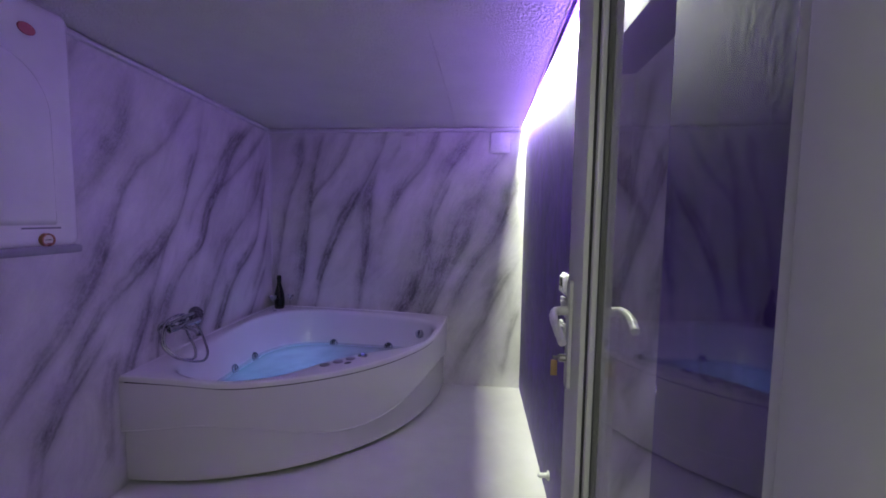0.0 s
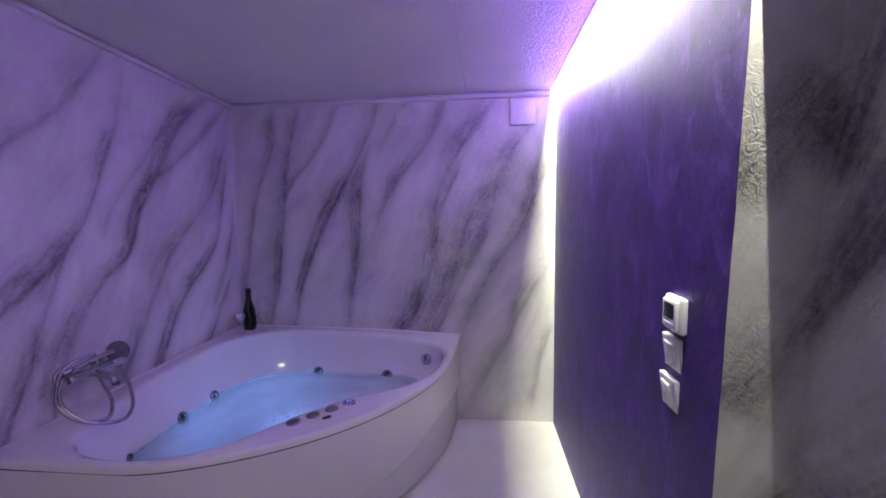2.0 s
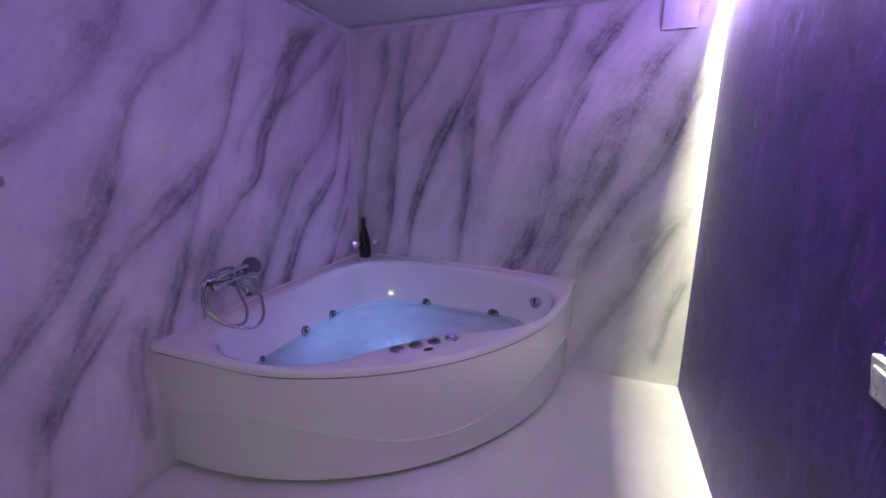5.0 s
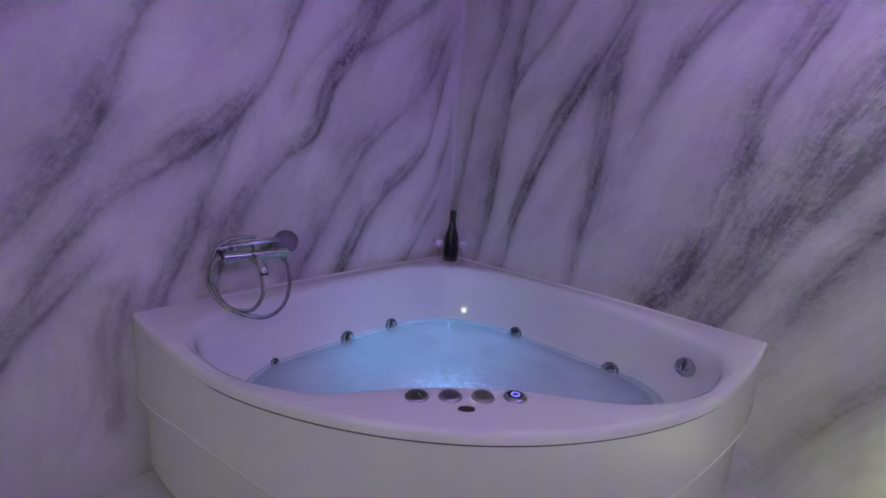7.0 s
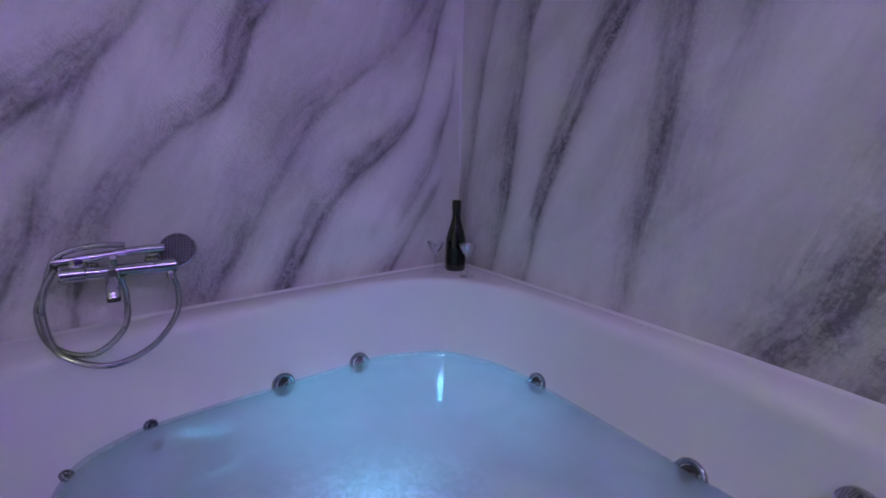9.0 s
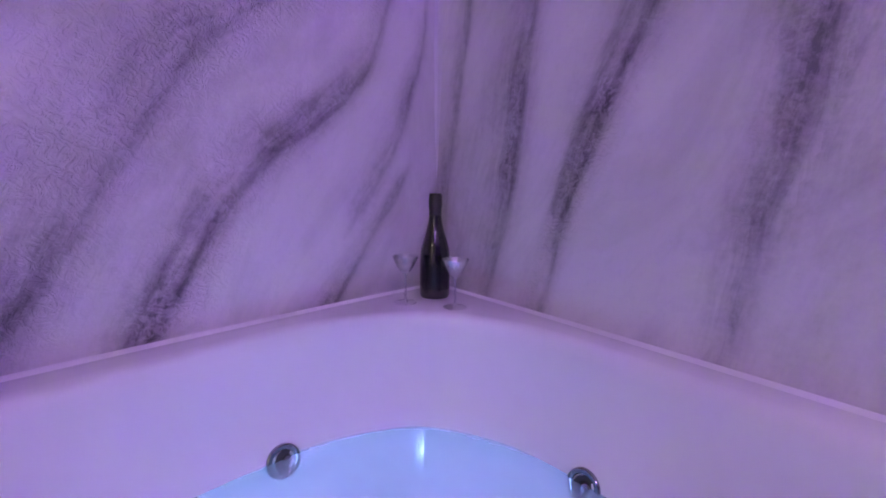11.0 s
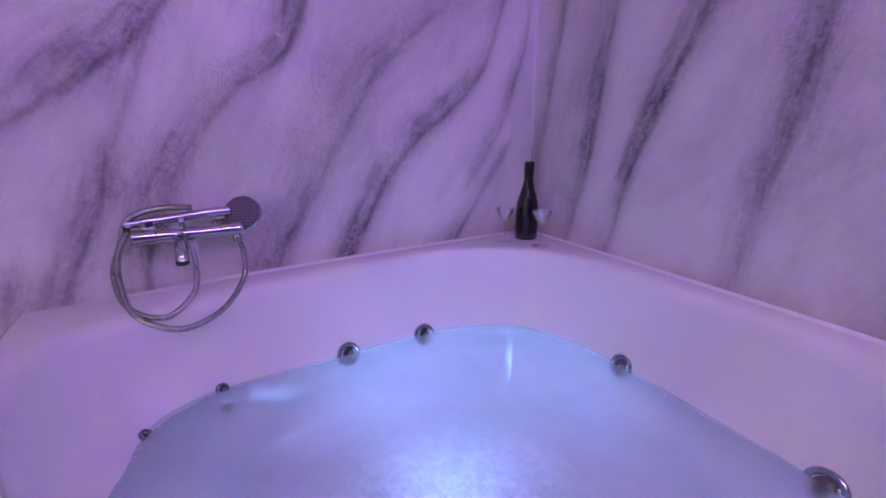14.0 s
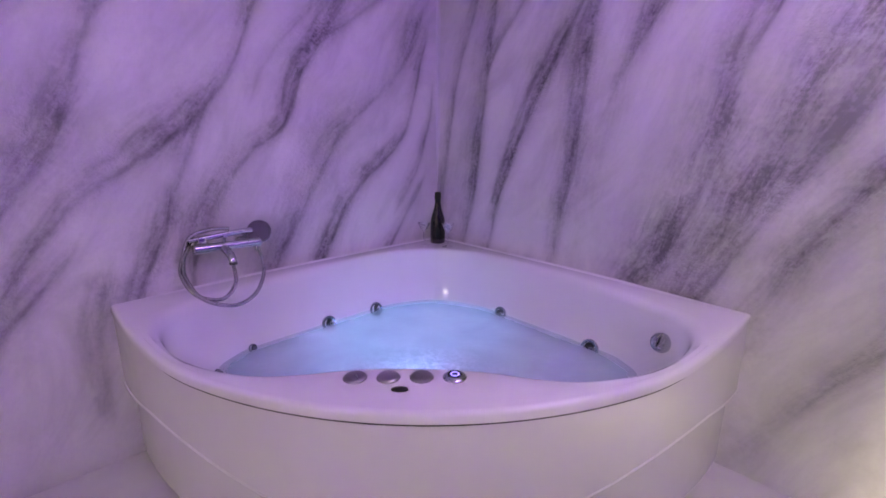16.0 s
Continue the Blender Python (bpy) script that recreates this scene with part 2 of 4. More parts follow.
def box(x0, y0, z0, x1, y1, z1, bevel=0.0, bm=None, segments=2):
    bm = bm or bmesh.new()
    made = bmesh.ops.create_cube(bm, size=1, matrix=Matrix.Translation(((x0 + x1) / 2, (y0 + y1) / 2, (z0 + z1) / 2)) @ Matrix.Diagonal((x1 - x0, y1 - y0, z1 - z0, 1)))
    if bevel:
        edges = list({e for v in made["verts"] for e in v.link_edges})
        bmesh.ops.bevel(bm, geom=edges, offset=bevel, segments=segments, affect="EDGES", profile=0.5)
    return bm


def lathe(profile, steps=32, m=None, bm=None):
    """A turned body from (radius, height) pairs, about z, laid by m."""
    bm = bm or bmesh.new()
    m = m or Matrix()
    rings = []
    for r, z in profile:
        if r < 1e-6:
            rings.append([bm.verts.new(m @ Vector((0, 0, z)))])
        else:
            rings.append([bm.verts.new(m @ Vector((r * math.cos(a), r * math.sin(a), z))) for a in (2 * math.pi * i / steps for i in range(steps))])
    for a, b in zip(rings, rings[1:]):
        for i in range(steps):
            j = (i + 1) % steps
            if len(a) == 1 and len(b) > 1:
                bm.faces.new((a[0], b[i], b[j]))
            elif len(b) == 1 and len(a) > 1:
                bm.faces.new((a[i], a[j], b[0]))
            elif len(a) > 1:
                bm.faces.new((a[i], a[j], b[j], b[i]))
    return bm


def smooth_line(points, steps=12):
    """A Catmull-Rom line through the points."""
    p = [Vector(q) for q in points]
    p = [p[0] * 2 - p[1]] + p + [p[-1] * 2 - p[-2]]
    out = []
    for i in range(1, len(p) - 2):
        for s in range(steps):
            t = s / steps
            a, b, c, d = p[i - 1], p[i], p[i + 1], p[i + 2]
            out.append(0.5 * (2 * b + (c - a) * t + (2 * a - 5 * b + 4 * c - d) * t * t + (3 * b - a - 3 * c + d) * t ** 3))
    out.append(p[-2])
    return out


def tube(line, radius, sides=12, ribs=0.0, bm=None):
    """A tube along a line; ribs: a relative swelling of every second ring."""
    bm = bm or bmesh.new()
    rings, up = [], None
    for i, c in enumerate(line):
        d = (line[min(i + 1, len(line) - 1)] - line[max(i - 1, 0)]).normalized()
        up = (up - up.dot(d) * d).normalized() if up else d.orthogonal().normalized()
        side = d.cross(up)
        r = radius(i / (len(line) - 1)) if callable(radius) else radius
        r *= 1 + (ribs if i % 2 else 0)
        rings.append([bm.verts.new(c + r * (math.cos(a) * up + math.sin(a) * side)) for a in (2 * math.pi * k / sides for k in range(sides))])
    for a, b in zip(rings, rings[1:]):
        for i in range(sides):
            j = (i + 1) % sides
            bm.faces.new((a[i], a[j], b[j], b[i]))
    bm.faces.new(rings[0][::-1])
    bm.faces.new(rings[-1])
    return bm


def structure(name, bm, material, label, category, smooth=False):
    return tagged(link(name, bm, material, smooth), label, category, kind="structure")


# ---- veined walls ----
WEST_VEINS, NORTH_VEINS, NICHE_VEINS = [], [], []


def stroke(wall, width, dark, core, crackle, *points):
    """One painted vein: a broad brushed band (width, dark), its sharp inner lines (core) and its wormy relief (crackle)."""
    line = np.array([(q.x, q.y) for q in smooth_line([(a, b, 0) for a, b in points], 8)])
    wall.append((line, width, dark, core, crackle))


def vein_fields(a, z, strokes, seed):
    """Band, sharp lines and relief of the veins at wall places a (along), z (up), and each place's run along its nearest vein."""
    wob = np.array([(noise.fractal(Vector((p * 2.3 + seed, q * 2.3, 0.3)), 1.0, 2.0, 4), noise.fractal(Vector((p * 9 + seed, q * 9, 7.3)), 1.0, 2.0, 4)) for p, q in zip(a, z)])
    soft, core, rough = np.zeros(len(a)), np.zeros(len(a)), np.zeros(len(a))
    run, close = np.stack([a * 0.86 - z * 0.5, a * 0.5 + z * 0.86, a * 0], 1), np.full(len(a), 3.0)
    for k, (line, width, dark, sharp, crackle) in enumerate(strokes):
        lo, hi = line.min(0) - 0.3, line.max(0) + 0.3
        pick = np.nonzero((a > lo[0]) & (a < hi[0]) & (z > lo[1]) & (z < hi[1]))[0]
        pa, pz, w0, w1 = a[pick], z[pick], wob[pick, 0], wob[pick, 1]
        best, side, along = np.full(len(pick), 9.0), np.zeros(len(pick)), np.zeros(len(pick))
        n = len(line) - 1
        for i in range(n):
            (x0, z0), (x1, z1) = line[i], line[i + 1]
            dx, dz = x1 - x0, z1 - z0
            t = np.clip(((pa - x0) * dx + (pz - z0) * dz) / (dx * dx + dz * dz + 1e-9), 0, 1)
            px, pz_ = pa - x0 - t * dx, pz - z0 - t * dz
            d = np.hypot(px, pz_)
            near = d < best
            best = np.where(near, d, best)
            side = np.where(near, np.sign(px * dz - pz_ * dx) * np.sign(dz), side)
            along = np.where(near, (i + t) / n, along)
        length = np.hypot(*np.diff(line, axis=0).T).sum()
        taper = np.clip(np.minimum(along, 1 - along) * 7 + 0.12, 0, 1) ** 0.8
        pulse = np.clip(0.80 + 0.34 * np.sin(along * length * 7 + k * 2.1) * np.sin(along * length * 3.1 + k), 0.4, 1.1)
        signed = best * np.where(side > 0, 1, -1) + 0.010 * w0 + 0.005 * w1
        wide = 1.18 * width * (0.45 + 0.55 * taper) * (1 + 0.30 * np.sin(along * length * 5 + k * 1.3))
        shift = 0.34 * wide * np.sin(along * length * 3.3 + k * 2.7)
        lee = np.where(signed > shift, np.exp(-np.abs((signed - shift) / (wide * 0.62)) ** 1.8), np.exp(-np.abs((signed - shift) / (wide * 0.95)) ** 1.6))
        band = dark * taper * pulse * lee
        soft[pick] = soft[pick] + band * (1 - 0.75 * np.clip(soft[pick], 0, 1))
        fine = wide * 0.11 + 0.0035
        lines = np.exp(-((signed - shift - wide * 0.16) / fine) ** 2) + 0.55 * np.exp(-((signed - shift + wide * 0.42 + 0.01 * w0) / (fine * 1.3)) ** 2) * (pulse > 0.75)
        core[pick] = np.maximum(core[pick], sharp * taper * np.clip(pulse * (0.75 + 0.7 * w0), 0, 1) * lines)
        rough[pick] = np.maximum(rough[pick], crackle * taper * np.exp(-((signed + wide * 0.1) / (wide * 0.75)) ** 2) * np.clip(0.7 + 1.3 * w0, 0, 1))
        mine = best / width < close[pick]
        got = pick[mine]
        close[got] = (best / width)[mine]
        run[got] = np.stack([signed[mine], along[mine] * length, np.full(len(got), k * 3.7)], 1)
    return np.clip(soft * (1 + 0.35 * wob[:, 1]), 0, 1), np.clip(core, 0, 1), np.clip(rough, 0, 1), run


def veined_sheet(name, place, a0, a1, z0, z1, strokes, seed, step=0.0065):
    """A finely divided wall face; place(a, z) lays it in the room."""
    na, nz = max(2, round((a1 - a0) / step)), max(2, round((z1 - z0) / step))
    aa, zz = np.meshgrid(np.linspace(a0, a1, na + 1), np.linspace(z0, z1, nz + 1))
    a, z = aa.ravel(), zz.ravel()
    soft, core, rough, run = vein_fields(a, z, strokes, seed)
    w = na + 1
    faces = [(i + j * w, i + 1 + j * w, i + 1 + (j + 1) * w, i + (j + 1) * w) for j in range(nz) for i in range(na)]
    me = bpy.data.meshes.new(name)
    me.from_pydata([place(p, q) for p, q in zip(a, z)], [], faces)
    lean = a * 0.86 - z * 0.5
    climb = a * 0.5 + z * 0.86
    for key, values in (("flow", np.stack([lean, climb, lean * 0 + seed], 1)), ("run", run)):
        me.attributes.new(key, "FLOAT_VECTOR", "POINT").data.foreach_set("vector", values.astype(np.float32).ravel())
    for key, values in (("vein", soft), ("core", core), ("crackle", rough)):
        me.attributes.new(key, "FLOAT", "POINT").data.foreach_set("value", values.astype(np.float32))
    me.materials.append(M_MARBLE)
    me.update()
    return new(name, me)


stroke(WEST_VEINS, 0.075, 0.60, 0.3, 0.3, (-1.34, 2.10), (-1.44, 1.82), (-1.53, 1.68), (-1.61, 1.56), (-1.70, 1.44), (-1.82, 1.33), (-2.00, 1.20))
stroke(WEST_VEINS, 0.060, 0.68, 0.7, 0.3, (-0.90, 2.14), (-1.02, 1.94), (-1.15, 1.76), (-1.31, 1.62), (-1.40, 1.50), (-1.46, 1.38), (-1.52, 1.25), (-1.59, 1.13), (-1.68, 1.01), (-1.76, 0.88), (-1.92, 0.69), (-2.05, 0.50))
stroke(WEST_VEINS, 0.058, 0.66, 0.6, 0.4, (-0.80, 2.10), (-0.87, 1.80), (-0.97, 1.57), (-1.06, 1.39), (-1.15, 1.28), (-1.26, 1.17), (-1.40, 1.05), (-1.54, 0.92), (-1.63, 0.80), (-1.72, 0.66), (-1.80, 0.53), (-1.86, 0.40), (-1.91, 0.15))
stroke(WEST_VEINS, 0.042, 0.68, 0.6, 0.2, (-1.10, 1.33), (-1.17, 1.21), (-1.22, 1.08), (-1.27, 0.96), (-1.31, 0.82), (-1.35, 0.71), (-1.40, 0.57), (-1.43, 0.40))
stroke(WEST_VEINS, 0.060, 0.74, 0.85, 0.8, (-0.18, 2.10), (-0.36, 1.95), (-0.52, 1.80), (-0.68, 1.57), (-0.80, 1.40), (-0.88, 1.20), (-1.00, 1.10), (-1.09, 1.00), (-1.18, 0.83), (-1.22, 0.66), (-1.24, 0.45))
stroke(WEST_VEINS, 0.034, 0.55, 0.6, 0.3, (-0.08, 2.04), (-0.38, 1.79), (-0.61, 1.61), (-0.74, 1.49), (-0.82, 1.36))
stroke(WEST_VEINS, 0.080, 0.62, 0.6, 0.9, (-0.05, 1.90), (-0.10, 1.74), (-0.16, 1.60), (-0.24, 1.48), (-0.34, 1.38), (-0.48, 1.29), (-0.63, 1.18), (-0.73, 1.06), (-0.82, 0.93), (-0.89, 0.79), (-0.95, 0.64), (-1.00, 0.50), (-1.06, 0.30))
stroke(WEST_VEINS, 0.050, 0.76, 0.95, 0.7, (-0.08, 1.68), (-0.15, 1.48), (-0.20, 1.32), (-0.25, 1.20), (-0.36, 1.08), (-0.49, 0.97), (-0.58, 0.85), (-0.66, 0.69), (-0.72, 0.57), (-0.80, 0.35))
stroke(WEST_VEINS, 0.030, 0.62, 0.75, 0.2, (-0.04, 1.44), (-0.06, 1.28), (-0.09, 1.16), (-0.14, 1.03), (-0.22, 0.89), (-0.30, 0.78))
stroke(WEST_VEINS, 0.030, 0.60, 0.8, 0.6, (-0.10, 0.96), (-0.16, 0.87), (-0.24, 0.77), (-0.33, 0.64), (-0.39, 0.55), (-0.48, 0.40))
stroke(WEST_VEINS, 0.034, 0.50, 0.5, 0.2, (-1.55, 0.82), (-1.67, 0.66), (-1.76, 0.54), (-1.86, 0.36))
stroke(WEST_VEINS, 0.050, 0.50, 0.3, 0.2, (-1.47, 0.70), (-1.53, 0.45), (-1.55, 0.15))
stroke(WEST_VEINS, 0.030, 0.40, 0.3, 0.2, (-0.42, 2.02), (-0.62, 1.80), (-0.72, 1.66), (-0.90, 1.44), (-0.98, 1.26))
stroke(WEST_VEINS, 0.070, 0.50, 0.3, 0.2, (-1.62, 2.12), (-1.80, 1.80), (-2.05, 1.55), (-2.25, 1.20))
stroke(WEST_VEINS, 0.060, 0.50, 0.35, 0.2, (-1.95, 1.30), (-2.10, 0.95), (-2.30, 0.60), (-2.45, 0.20))
stroke(WEST_VEINS, 0.060, 0.50, 0.4, 0.2, (-2.30, 2.0), (-2.60, 1.40), (-2.90, 0.90))
stroke(NORTH_VEINS, 0.040, 0.62, 0.6, 0.3, (0.30, 2.10), (0.26, 1.95), (0.24, 1.80), (0.20, 1.66), (0.14, 1.48), (0.10, 1.26), (0.07, 1.05), (0.05, 0.85), (0.03, 0.60))
stroke(NORTH_VEINS, 0.036, 0.62, 0.55, 0.4, (0.72, 2.06), (0.62, 1.84), (0.52, 1.69), (0.42, 1.57), (0.36, 1.45), (0.33, 1.30), (0.30, 1.15), (0.26, 0.92), (0.20, 0.68), (0.16, 0.45))
stroke(NORTH_VEINS, 0.032, 0.52, 0.4, 0.2, (0.48, 2.08), (0.40, 1.84), (0.36, 1.62), (0.34, 1.45))
stroke(NORTH_VEINS, 0.052, 0.80, 1.0, 0.7, (0.99, 2.08), (0.91, 1.88), (0.80, 1.65), (0.72, 1.48), (0.66, 1.35), (0.59, 1.21), (0.51, 1.04), (0.44, 0.88), (0.39, 0.73), (0.35, 0.60), (0.28, 0.35))
stroke(NORTH_VEINS, 0.056, 0.76, 0.70, 0.9, (0.93, 1.78), (0.88, 1.60), (0.85, 1.43), (0.82, 1.27), (0.80, 1.10), (0.77, 0.90), (0.73, 0.62), (0.70, 0.35))
stroke(NORTH_VEINS, 0.042, 0.62, 0.6, 0.3, (1.42, 2.10), (1.33, 1.93), (1.25, 1.78), (1.14, 1.64), (1.06, 1.50), (0.99, 1.36), (0.92, 1.18))
stroke(NORTH_VEINS, 0.085, 0.84, 0.75, 1.0, (1.76, 2.10), (1.66, 1.94), (1.54, 1.78), (1.42, 1.57), (1.34, 1.41), (1.30, 1.22), (1.25, 1.03), (1.21, 0.88), (1.15, 0.70), (1.09, 0.56), (1.00, 0.30))
stroke(NORTH_VEINS, 0.028, 0.50, 0.6, 0.2, (1.52, 1.68), (1.40, 1.44), (1.34, 1.28), (1.31, 1.12))
stroke(NORTH_VEINS, 0.058, 0.74, 0.6, 0.8, (2.02, 2.04), (1.91, 1.86), (1.82, 1.70), (1.75, 1.52), (1.69, 1.32), (1.60, 1.12), (1.50, 0.95), (1.41, 0.78), (1.31, 0.58), (1.22, 0.36))
stroke(NORTH_VEINS, 0.056, 0.62, 0.4, 0.6, (1.70, 1.52), (1.57, 1.37), (1.52, 1.25), (1.46, 1.08), (1.40, 0.91), (1.33, 0.77), (1.26, 0.60), (1.20, 0.40))
stroke(NORTH_VEINS, 0.060, 0.66, 0.5, 0.5, (2.08, 1.86), (1.99, 1.62), (1.95, 1.45), (1.86, 1.21), (1.74, 1.04), (1.64, 0.87), (1.55, 0.70), (1.47, 0.54))
stroke(NORTH_VEINS, 0.060, 0.58, 0.35, 0.3, (2.06, 1.02), (1.90, 0.74), (1.79, 0.52), (1.66, 0.34), (1.56, 0.18), (1.50, 0.02))
stroke(NORTH_VEINS, 0.040, 0.50, 0.35, 0.2, (2.07, 0.66), (1.99, 0.42), (1.94, 0.08))
stroke(NORTH_VEINS, 0.035, 0.38, 0.2, 0.2, (1.20, 2.08), (1.05, 1.86), (0.98, 1.72))
stroke(NORTH_VEINS, 0.150, 0.50, 0.0, 0.3, (1.90, 2.00), (1.72, 1.66), (1.56, 1.36), (1.44, 1.05), (1.34, 0.70), (1.22, 0.40))
stroke(NORTH_VEINS, 0.130, 0.42, 0.0, 0.2, (2.05, 1.50), (1.90, 1.20), (1.72, 0.92), (1.56, 0.62), (1.42, 0.36))
stroke(NORTH_VEINS, 0.110, 0.38, 0.0, 0.2, (0.50, 2.05), (0.36, 1.70), (0.26, 1.35), (0.20, 1.00), (0.12, 0.66), (0.06, 0.40))
stroke(NORTH_VEINS, 0.100, 0.36, 0.0, 0.2, (1.10, 1.70), (1.02, 1.40), (0.96, 1.10), (0.90, 0.80), (0.84, 0.50))
stroke(NICHE_VEINS, 0.080, 0.85, 0.4, 1.0, (0.00, 1.36), (0.06, 1.47), (0.12, 1.53), (0.17, 1.58))
stroke(NICHE_VEINS, 0.065, 0.85, 0.4, 1.0, (0.00, 0.96), (0.06, 1.04), (0.12, 1.13), (0.17, 1.22))
stroke(NICHE_VEINS, 0.060, 0.65, 0.3, 0.9, (0.02, 0.62), (0.08, 0.72), (0.15, 0.80))
stroke(NICHE_VEINS, 0.075, 1.10, 0.9, 0.2, (0.16, 1.40), (0.22, 1.62), (0.32, 1.82))
stroke(NICHE_VEINS, 0.075, 1.05, 0.9, 0.3, (0.15, 1.10), (0.24, 1.24), (0.36, 1.42), (0.50, 1.62))
stroke(NICHE_VEINS, 0.095, 0.85, 0.5, 0.2, (0.15, 0.78), (0.28, 0.92), (0.42, 1.10), (0.58, 1.34))
stroke(NICHE_VEINS, 0.065, 0.85, 0.5, 0.2, (0.20, 0.30), (0.40, 0.60), (0.62, 0.90), (0.78, 1.20))
H = CEIL_Z + 0.22
wall_west = tagged(veined_sheet("wall_west", lambda a, z: (0, a, z), SOUTH, 0, 0, 2.28, WEST_VEINS, 3.1), "white plaster wall painted with grey marble veins", "wall", kind="structure")
wall_north = tagged(veined_sheet("wall_north", lambda a, z: (a, 0, z), 0, 2.2, 0, 2.16, NORTH_VEINS, 11.7), "white plaster wall painted with grey marble veins", "wall", kind="structure")
structure("wall_west_core", box(-0.14, SOUTH - 0.2, -0.1, -0.003, 0.14, H + 0.1), M_PLASTER, "masonry behind the veined plaster wall", "wall")
structure("wall_north_core", box(-0.003, 0.003, -0.1, 2.6, 0.14, H + 0.1), M_PLASTER, "masonry behind the veined plaster wall", "wall")


def niche_place(a, z):
    """Along the niche: first its jamb, then its back."""
    d = NICHE[2]
    if a <= d:
        return (east(NICHE[1]) + a, NICHE[1] - 0.05 * (z - 1.3), z)
    return (east(NICHE[1]) + d, NICHE[1] - 0.05 * (z - 1.3) * (1 - (a - d)) - (a - d), z)


tagged(veined_sheet("wall_niche", niche_place, 0, NICHE[2] + NICHE[1] - NICHE[0], 0, NICHE[3], NICHE_VEINS, 5.5, 0.01), "shallow wall niche with grey marble veins", "wall", kind="structure")


def purple_piece(bm, y0, y1, z0, z1, rough_end=False):
    """A stretch of the purple wall, 0.3 m thick, with a slightly wavy painted end."""
    n = 60 if rough_end else 1
    rows = []
    for j in range(n + 1):
        z = z0 + (z1 - z0) * j / n
        w = 0.004 * noise.fractal(Vector((3.3, 1.7, z * 9)), 1.0, 2.0, 4) if rough_end else 0
        e = y0 + w - 0.05 * (z - 1.3) * (1 if rough_end else 0)
        rows.append([bm.verts.new(p) for p in ((east(y1), y1, z), (east(e), e, z), (east(y0) + 0.004, e + (0.012 if rough_end else 0.001), z), (2.6, e + (0.012 if rough_end else 0.001), z), (2.6, y1, z))])
    for r, s in zip(rows, rows[1:]):
        for i in range(5):
            j = (i + 1) % 5
            bm.faces.new((r[i], r[j], s[j], s[i]))
    bm.faces.new(rows[0][::-1])
    bm.faces.new(rows[-1])
    return bm


wall = purple_piece(bmesh.new(), NICHE[1], 0.002, -0.05, NICHE[3], True)
purple_piece(wall, SOUTH - 0.2, NICHE[0], -0.05, NICHE[3])
purple_piece(wall, SOUTH - 0.2, 0.002, NICHE[3], H + 0.1)
structure("wall_east", wall, M_PURPLE, "wall in deep violet brushed pearl paint", "wall")
structure("wall_niche_core", box(east(NICHE[1]) + NICHE[2] + 0.004, NICHE[0] - 0.01, -0.05, 2.6, NICHE[1] + 0.02, NICHE[3] + 0.01), M_PLASTER, "masonry behind the niche", "wall")

# ---- floor, ceiling, the rooms behind the camera ----
structure("floor", box(-0.1, -5.2, -0.12, 2.6, 0.1, 0.0), M_FLOOR, "seamless glossy white resin floor", "floor")


def ceil_z(y, x=2.0):
    """The ceiling rises a little towards the south-west."""
    return CEIL_Z + (CEIL_SLOPE - 0.036 * (1 - x / 2.1)) * y


def ceiling_board(bm, x0, x1, y0, y1, top=0.05):
    nx, ny = max(1, round((x1 - x0) / 0.1)), max(1, round((y1 - y0) / 0.1))
    low = [[bm.verts.new((x, y, ceil_z(y, x))) for x in (x0 + (x1 - x0) * i / nx for i in range(nx + 1))] for y in (y0 + (y1 - y0) * j / ny for j in range(ny + 1))]
    for a, b in zip(low, low[1:]):
        for i in range(nx):
            bm.faces.new((a[i], b[i], b[i + 1], a[i + 1]))
    corners = [low[0][0], low[0][-1], low[-1][-1], low[-1][0]]
    up = [bm.verts.new(c.co + Vector((0, 0, top))) for c in corners]
    bm.faces.new(up)
    for edge, (p, q) in ((low[0], (0, 1)), ([r[-1] for r in low], (1, 2)), (low[-1][::-1], (2, 3)), ([r[0] for r in low][::-1], (3, 0))):
        bm.faces.new(edge + [up[q], up[p]])


SLOT_X = 2.058
bm = bmesh.new()
for x0, x1 in ((0.002, 0.349), (0.351, 1.549), (1.551, SLOT_X)):
    ceiling_board(bm, x0, x1, SOUTH, -0.002)
ceiling_board(bm, SLOT_X, 2.3, SOUTH, led_y0 - 0.02, 0.05)
structure("ceiling", bm, M_CEIL, "white ceiling boards with an embossed wormy relief", "ceiling")
structure("ceiling_slab", box(-0.1, -5.2, H, 2.6, 0.1, H + 0.1), M_PLASTER, "slab above the ceiling boards", "ceiling")
structure("wall_slot_back", box(SLOT_X - 0.028, led_y0, ceil_z(led_y0) + 0.052, SLOT_X - 0.018, -0.003, H), M_PLASTER, "upright board at the back of the light slot", "wall")
south = bmesh.new()
box(-0.003, SOUTH - 0.2, -0.05, 1.02, SOUTH, H, bm=south)
box(2.03, SOUTH - 0.2, -0.05, 2.14, SOUTH, H, bm=south)
box(1.02, SOUTH - 0.2, 2.06, 2.03, SOUTH, H, bm=south)
structure("wall_south", south, M_PLASTER, "plain plaster wall around the doorway", "wall")
hall = bmesh.new()
box(-0.1, -5.2, -0.05, 2.6, -5.1, H, bm=hall)
box(-0.1, -5.1, -0.05, 0.0, SOUTH - 0.2, H, bm=hall)
box(2.5, -5.1, -0.05, 2.6, SOUTH - 0.2, H, bm=hall)
structure("wall_hall", hall, M_PLASTER, "plain plaster walls of the hall", "wall")

prof = bmesh.new()
v = [(0.0, 0.0), (0.010, 0.0), (0.014, 0.004), (0.014, 0.018), (0.008, 0.026), (0.0, 0.028)]


